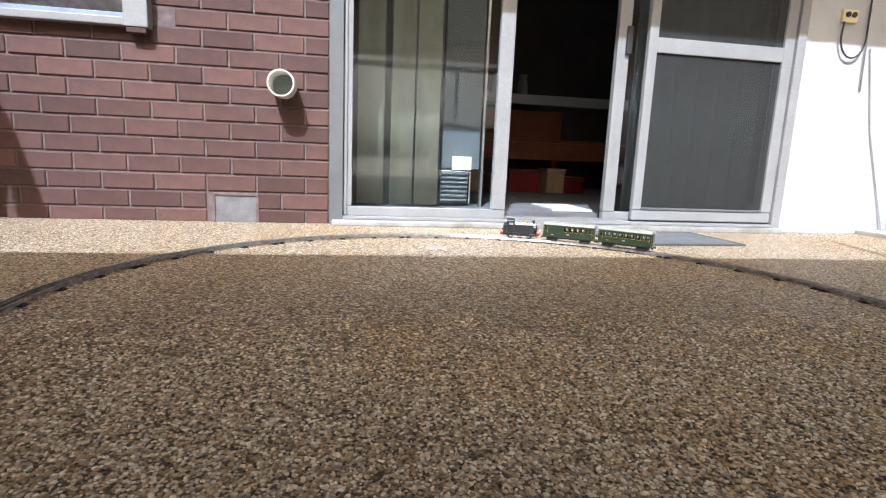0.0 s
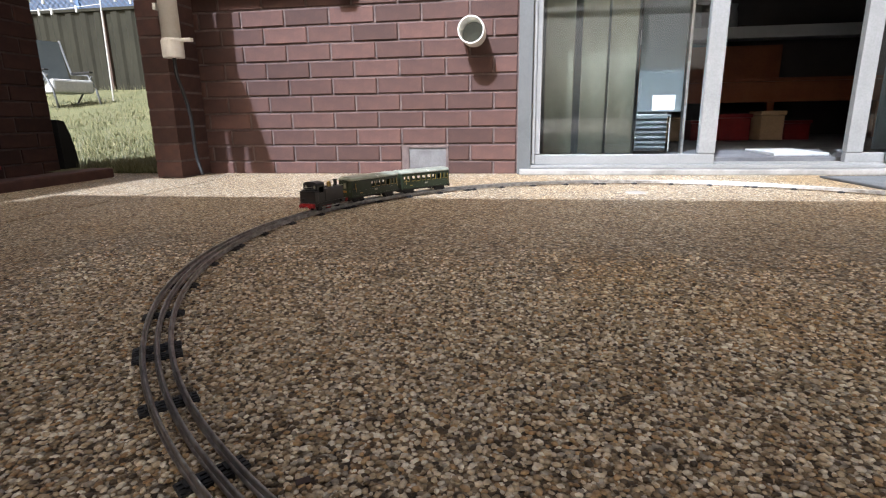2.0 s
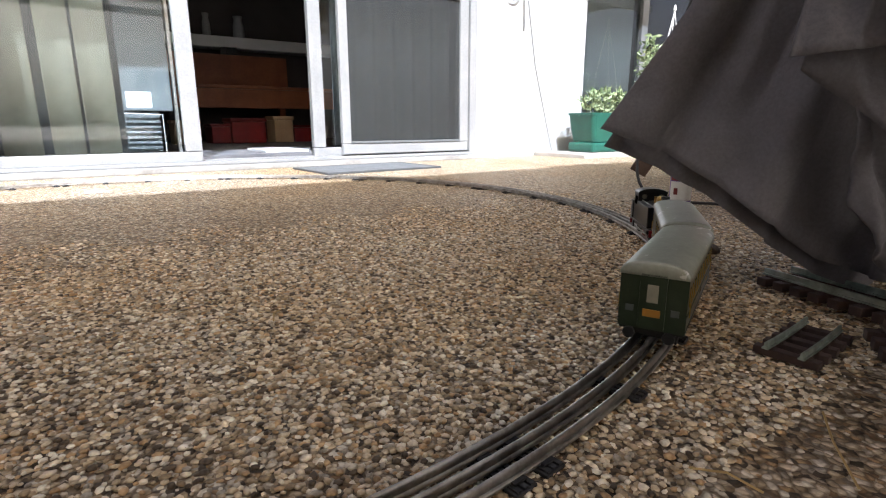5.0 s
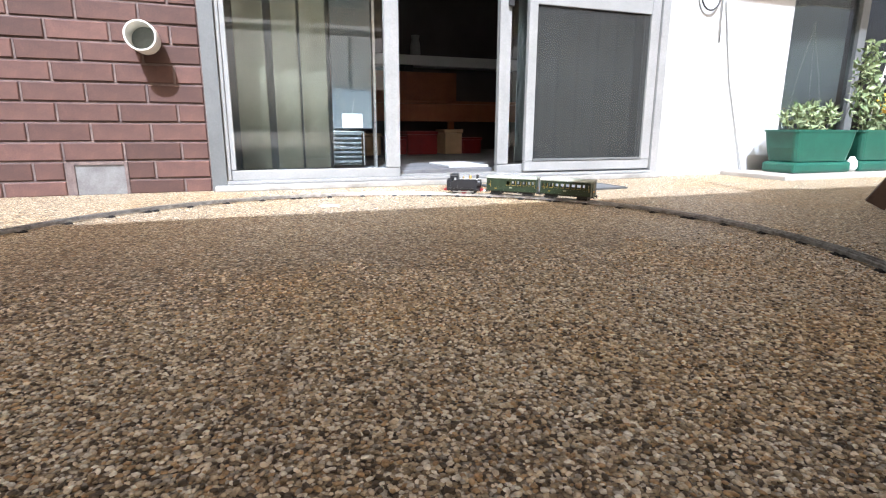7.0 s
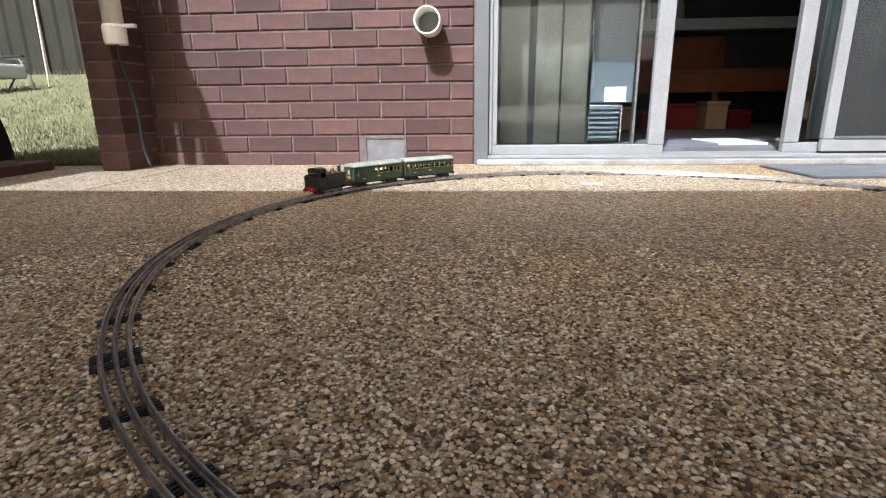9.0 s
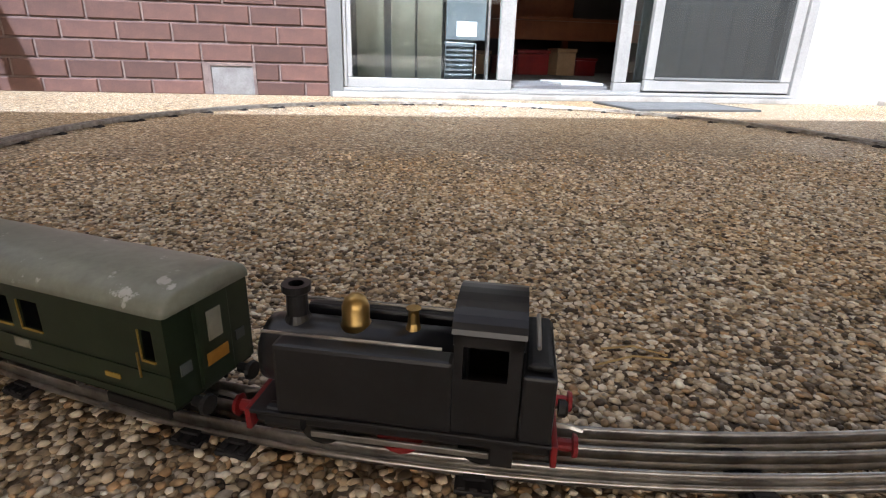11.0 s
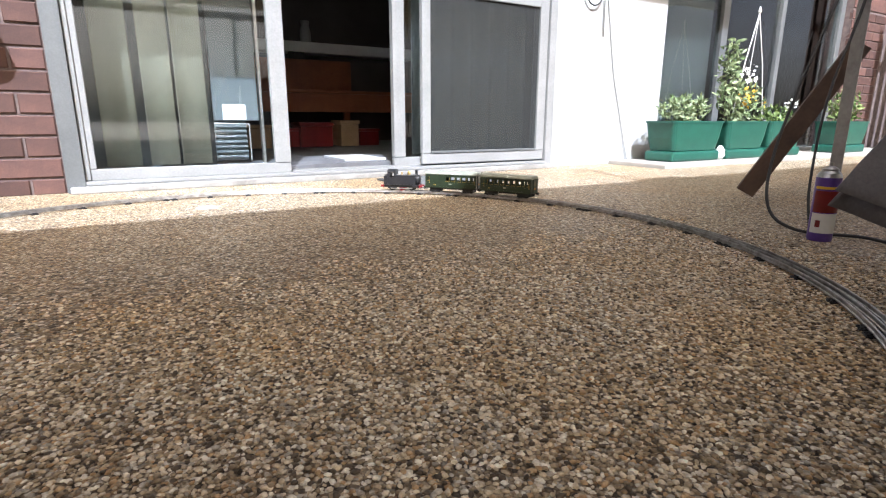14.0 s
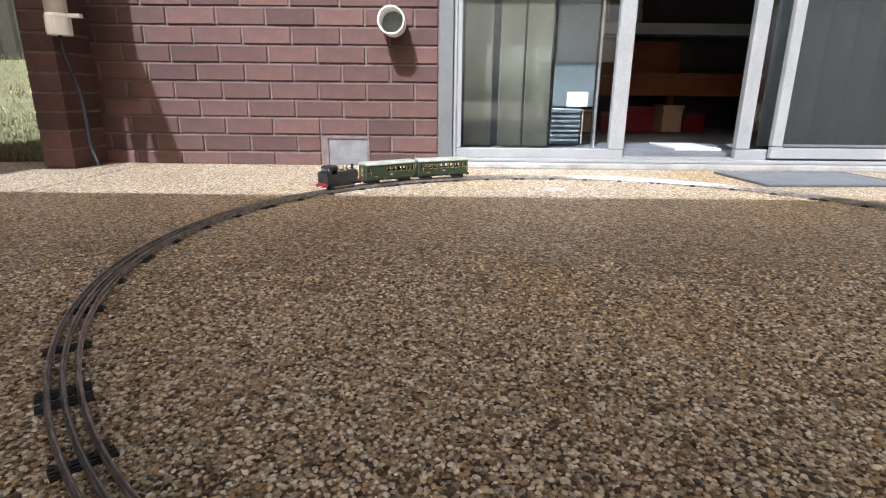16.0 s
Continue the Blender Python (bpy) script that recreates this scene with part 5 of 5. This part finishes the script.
garden_track(pose(0.928, -2.690, 0.003, 0, 0, 2) @ Matrix.Scale(0.86, 4), 5, 0.135, M_VERDI, "short piece of loose garden railway track with tarnished rails", 0.3)
garden_track(pose(1.10, -2.742, 0.002, 0, 0, -150) @ WIDE_GAUGE, 16, 0.36, M_OLDRAIL, "brown loose garden railway track with dull rails", 0.0)
garden_track(pose(1.218, -2.56, 0.003, 0, -2.2, -113) @ WIDE_GAUGE, 20, 0.46, M_VERDI, "loose garden railway track with tarnished rails laid on another", 0.0)


# ---- left: brick side wall, bush, garden ----
side = thing("wall_side", "shaded dark red brick wall of the outbuilding", "wall", kind="structure")
part("mortar", box(-3.1, -2.788, -7.5, 0.10, 0, 2.62), M_MORTAR, side)
part("upper_bricks", box(-2.788, -2.78, -7.5, 0.10, 1.375, 2.62), M_BRICK, side)
part("coping", box(-3.12, -2.725, -7.5, 0.12, 2.622, 2.68, 0.006), M_CONC, side)


def corner_shadow_caster():
    """Unseen cut-out added on a bent pole from the outbuilding, shaped to cast the shadow across the corner of the
    house.
    """
    t = thing("corner_shadow_caster", "added unseen dark cut-out on a thin pole, casting the corner shadow", "shade cloth", pose(0, -1.25, 0))
    part("pole", tube([(-2.775, 0, 2.50), (-2.20, 0, 2.46), (-2.13, 0, 2.38), (-1.93, 0, 1.92)], 0.012, 8), M_BLACK, t)
    # outline traced back along the sun from the wanted shadow
    pts = ((-2.34, 2.45), (-2.34, 1.14), (-2.075, 1.14), (-2.06, 1.74), (-2.03, 1.47), (-1.98, 1.46), (-1.945, 1.66), (-1.925, 1.465), (-1.785, 1.465),
           (-1.85, 1.70), (-1.905, 1.895), (-1.94, 1.915), (-2.03, 1.98), (-2.07, 2.45))
    bm = bmesh.new()
    fr = [bm.verts.new((x, -0.004, z)) for x, z in pts]
    bk = [bm.verts.new((x, 0.004, z)) for x, z in pts]
    bm.faces.new(fr)
    bm.faces.new(bk[::-1])
    for i in range(len(pts)):
        j = (i + 1) % len(pts)
        bm.faces.new((fr[j], fr[i], bk[i], bk[j]))
    part("cloth", bm, M_BLACK, t)
    return t


corner_shadow_caster()


def flower_bush():
    t = thing("geranium_bush", "dark leafy geranium bush with a few red flowers", "bush", pose(-2.46, -1.20, 0.0))
    rng = random.Random(4)
    stems("stems", [((rng.uniform(-0.1, 0.1), rng.uniform(-0.3, 0.3), 0), (rng.uniform(-0.22, 0.25), rng.uniform(-0.6, 0.6), rng.uniform(0.3, 0.7))) for i in range(26)], M_STEM, t, 0.006)
    verts, faces = [], []
    for i in range(2600):
        while True:
            q = Vector((rng.uniform(-1, 1), rng.uniform(-1, 1), rng.uniform(-1, 1)))
            if q.length < 1 - 0.3 * noise.noise(q * 2.5) and q.length > 0.35:
                break
        c = Vector((q.x * 0.24, q.y * 0.56, 0.36 + q.z * 0.34))
        nrm = Vector((rng.gauss(0.5, 0.5), rng.gauss(-0.2, 0.5), rng.gauss(0.7, 0.4))).normalized()
        s = nrm.orthogonal().normalized()
        u = nrm.cross(s)
        r = rng.uniform(0.018, 0.042)
        base = len(verts)
        verts.append(tuple(c - nrm * r * 0.25))
        for k in range(8):
            a = k * math.pi / 4
            rr = r * (1.0 if k % 2 else 0.82)
            verts.append(tuple(c + s * rr * math.cos(a) + u * rr * math.sin(a)))
        faces += [(base, base + 1 + k, base + 1 + (k + 1) % 8) for k in range(8)]
    mesh_object("leaves", verts, faces, M_LEAFDARK, t)
    for p in ((0.24, 0.30, 0.24), (0.2, -0.05, 0.40), (0.22, 0.42, 0.10), (0.15, -0.4, 0.55), (0.2, 0.1, 0.5)):
        leaf_cloud("flower", p, (0.018, 0.018, 0.014), 16, 0.02, M_PETALRED, t, int(p[1] * 100) + 50, 1.1)
    return t


flower_bush()
structure("garden_edge", box(-2.30, -2.165, -3.4, -0.20, -0.02, 0.05, 0.01), M_BRICK, "low dark brick garden edging", "edging")


def black_cover():
    t = thing("black_bag", "black plastic sheet leaning at the end of the brick wall", "bag", pose(-2.80, 0.17, 0))
    part("sheet", prism([(-0.05, 0.0), (0.06, 0.0), (0.055, 0.10), (0.03, 0.22), (0.0, 0.30), (-0.05, 0.31)], -0.02, 0.03), M_BLACK, t, smooth=False)
    return t


black_cover()


def back_fence():
    t = thing("sheet_fence", "olive brown corrugated sheet fence at the end of the garden", "fence", kind="structure")
    y, z0, z1 = 6.4, 0.70, 2.24
    for i in range(9):
        x0 = -15.0 + i * 1.5
        verts, faces = [], []
        n = 30
        for k in range(n + 1):
            x = x0 + 1.44 * k / n
            d = 0.03 if (k % 6) in (0, 1, 2) else 0.0
            verts += [(x, y + d, z0), (x, y + d, z1), (x, y + d + 0.01, z0), (x, y + d + 0.01, z1)]
        for k in range(n):
            a, b = 4 * k, 4 * k + 4
            faces += [(a, b, b + 1, a + 1), (a + 2, a + 3, b + 3, b + 2), (a + 1, b + 1, b + 3, a + 3), (a, a + 2, b + 2, b)]
        mesh_object("panel", verts, faces, M_FENCE, t)
        part("post", box(x0 - 0.055, x0 - 0.005, y - 0.02, y + 0.05, z0, z1), M_PLANK, t)
    part("rail", box(-15, -1.5, y - 0.02, y + 0.05, z1 + 0.002, z1 + 0.05), M_FENCE, t)
    bm = bmesh.new()
    for i in range(60):
        x = -9.6 + i * 0.11
        for s in (-1, 1):
            a = Vector((x, y + 0.02 + 0.012 * s, z1 + 0.05))
            b = a + Vector((s * 0.42, 0, 0.42))
            tube([a, b], 0.008, 4, False, bm)
    part("lattice", bm, M_LATTICE, t, "blue painted lattice along the top")
    for x in (-9.6, -8.0, -6.4, -4.8, -3.2):
        part("lattice_post", box(x - 0.03, x + 0.03, y - 0.01, y + 0.05, z1 + 0.05, z1 + 0.5), M_LATTICE, t)
    part("lattice_rail", box(-9.6, -2.9, y - 0.005, y + 0.045, z1 + 0.47, z1 + 0.5), M_LATTICE, t)
    return t


back_fence()


def clothes_line():
    t = thing("clothes_line", "white clothes line with pegs on thin poles", "clothes line", pose(-6.0, 4.6, 0.6))
    for x, y, h in ((-0.05, 0.0, 1.55), (-1.72, -0.2, 1.62)):
        part("pole", tube([(x - 0.04, y, 0.0), (x, y, h)], 0.009, 8), M_ROPE, t)
    for a, b, sag in (((-0.05, 0, 1.5), (-1.72, -0.2, 1.58), 0.10), ((-0.05, 0, 1.35), (-1.5, -0.2, 1.28), 0.03), ((-0.05, 0, 1.5), (0.9, 0, 1.4), 0.05)):
        pts = [Vector(a).lerp(Vector(b), i / 8) - Vector((0, 0, sag * math.sin(math.pi * i / 8))) for i in range(9)]
        part("rope", tube(pts, 0.0045, 6), M_ROPE, t)
        for i in (2, 4, 5):
            p = pts[i]
            part("peg", box(p.x - 0.012, p.x + 0.012, p.y - 0.012, p.y + 0.012, p.z - 0.07, p.z + 0.02), M_ROPE, t)
    return t


clothes_line()


def garden_chair():
    t = thing("garden_lounger", "folding garden chair with pale fabric seat on the lawn", "garden chair", pose(-6.45, 4.12, 0.54, 0, 0, 75))
    part("seat", box(-0.28, 0.28, -0.25, 0.25, 0.16, 0.34, 0.03), M_PAPER, t)
    part("backrest", prism([(0.25, 0.3), (0.30, 0.3), (0.42, 0.9), (0.38, 0.9)], -0.28, 0.28), M_PANEL, t)
    for x in (-0.3, 0.3):
        part("frame", tube([(x, -0.32, -0.05), (x, -0.26, 0.2), (x, -0.12, 0.42), (x, 0.24, 0.44), (x, 0.40, 0.92)], 0.014, 8), M_ALU, t, smooth=True)
        part("leg", tube([(x, 0.3, -0.05), (x, -0.2, 0.40)], 0.013, 8), M_ALU, t)
        part("armrest", box(x - 0.03, x + 0.03, -0.2, 0.22, 0.445, 0.47, 0.008), M_BLACK, t)
    return t


garden_chair()


def neighbour_house():
    t = thing("neighbour_house", "low house with a red tiled roof behind the fence", "house", pose(-16.5, 16.0, 0.0))
    part("wall", box(-5, 5, -2, 3, 0, 2.5), M_MORTAR, t)
    part("roof", prism([(-2.6, 2.5), (3.6, 2.5), (0.5, 3.9)], -5.4, 5.4), M_TIN, t)
    return t


neighbour_house()

# ---- litter on the ground ----
tagged(part("paper_scrap", prism([(-0.003, 0.001), (0.004, 0.001), (0.002, 0.003), (-0.001, 0.006)], -0.006, 0.006), M_PAPER), "torn white paper scrap lying on the pebbles", "scrap").matrix_basis = pose(0.045, -2.451, 0.004, 0, 0, 40)
for x, y, a, l in ((0.312, -2.542, 0, 0.062), (0.318, -2.528, -18, 0.05), (0.815, -2.777, 31, 0.10), (0.711, -2.75, -70, 0.043), (0.57, -2.28, 60, 0.04)):
    ob = part("dry_stalk", tube([(-l / 2, 0, 0.004), (0, 0.004, 0.007), (l / 2, 0, 0.004)], 0.0009, 5), M_STRAW)
    tagged(ob, "thin dry straw stalk lying on the pebbles", "stalk", "dry stalks")
    ob.matrix_basis = pose(x, y, 0, 0, 0, a)
tagged(part("twig", tube(spline([(0.479, -2.662, 0.006), (0.484, -2.682, 0.005), (0.503, -2.694, 0.006), (0.540, -2.699, 0.005)]), 0.0013, 6), M_STAKE, smooth=True), "thin curved brown twig lying beside the track", "twig")
tagged(part("bark_chip", tube([(0.655, -2.758, 0.005), (0.664, -2.770, 0.006), (0.674, -2.780, 0.005)], 0.0022, 6), M_BARK), "small dark bark chip on the pebbles", "chip")
for x, y in ((-0.754, -2.239), (-0.141, -2.418)):
    ob = part("dead_leaf", prism([(-0.004, 0.002), (0.0, 0.003), (0.004, 0.002), (0.0, 0.0045)], -0.006, 0.006), M_BROWNTIE)
    tagged(ob, "curled red-brown dead leaf on the pebbles", "leaf", "dead leaves")
    ob.matrix_basis = pose(x, y, 0.0, 0, 0, 35)
tagged(part("drain_cover", lathe(((0.0, 0.004), (0.030, 0.004), (0.036, 0.003), (0.040, 0.0)), 24, "z", (0.445, -0.695, 0.0)), M_CONC), "small round weathered drain cover flush with the patio", "drain cover")
bm = bmesh.new()
bmesh.ops.create_icosphere(bm, subdivisions=2, radius=0.013)
for v in bm.verts:
    v.co *= 1 + 0.25 * noise.noise(v.co * 90)
    v.co.z *= 0.75
tagged(part("dark_stone", bm, M_BARK), "dark lump lying beside the track", "stone").matrix_basis = pose(1.319, -2.407, 0.008)


# ---- bricks, piece by piece ----
def not_in_wall(u, z, w):
    """Where the vent and the window break the bond."""
    x = -0.015 + u
    if z < 0.155 and -0.64 < x < -0.36:
        return True
    return z > 0.90 and -1.74 < x < -0.83


rng_b = random.Random(21)
lay_bricks(house, 2.02, 1.33, not_in_wall, lambda u, z, d: pose(-0.015 + u, d, z), rng_b)
for u in (-0.30, -0.66):
    ob = new("brick", BR["half"])
    ob.parent = house
    ob.matrix_basis = pose(-0.015 + u, 0, FOOT + 0.038)
lay_bricks(side, 2.0, 1.33, lambda u, z, w: False, lambda u, z, d: pose(-2.78 - d, 0.10 + u, z, 0, 0, 90), rng_b)
lay_bricks(pier, 0.72, 1.33, lambda u, z, w: False, lambda u, z, d: pose(7.16 + u, d, z), rng_b)


motions()
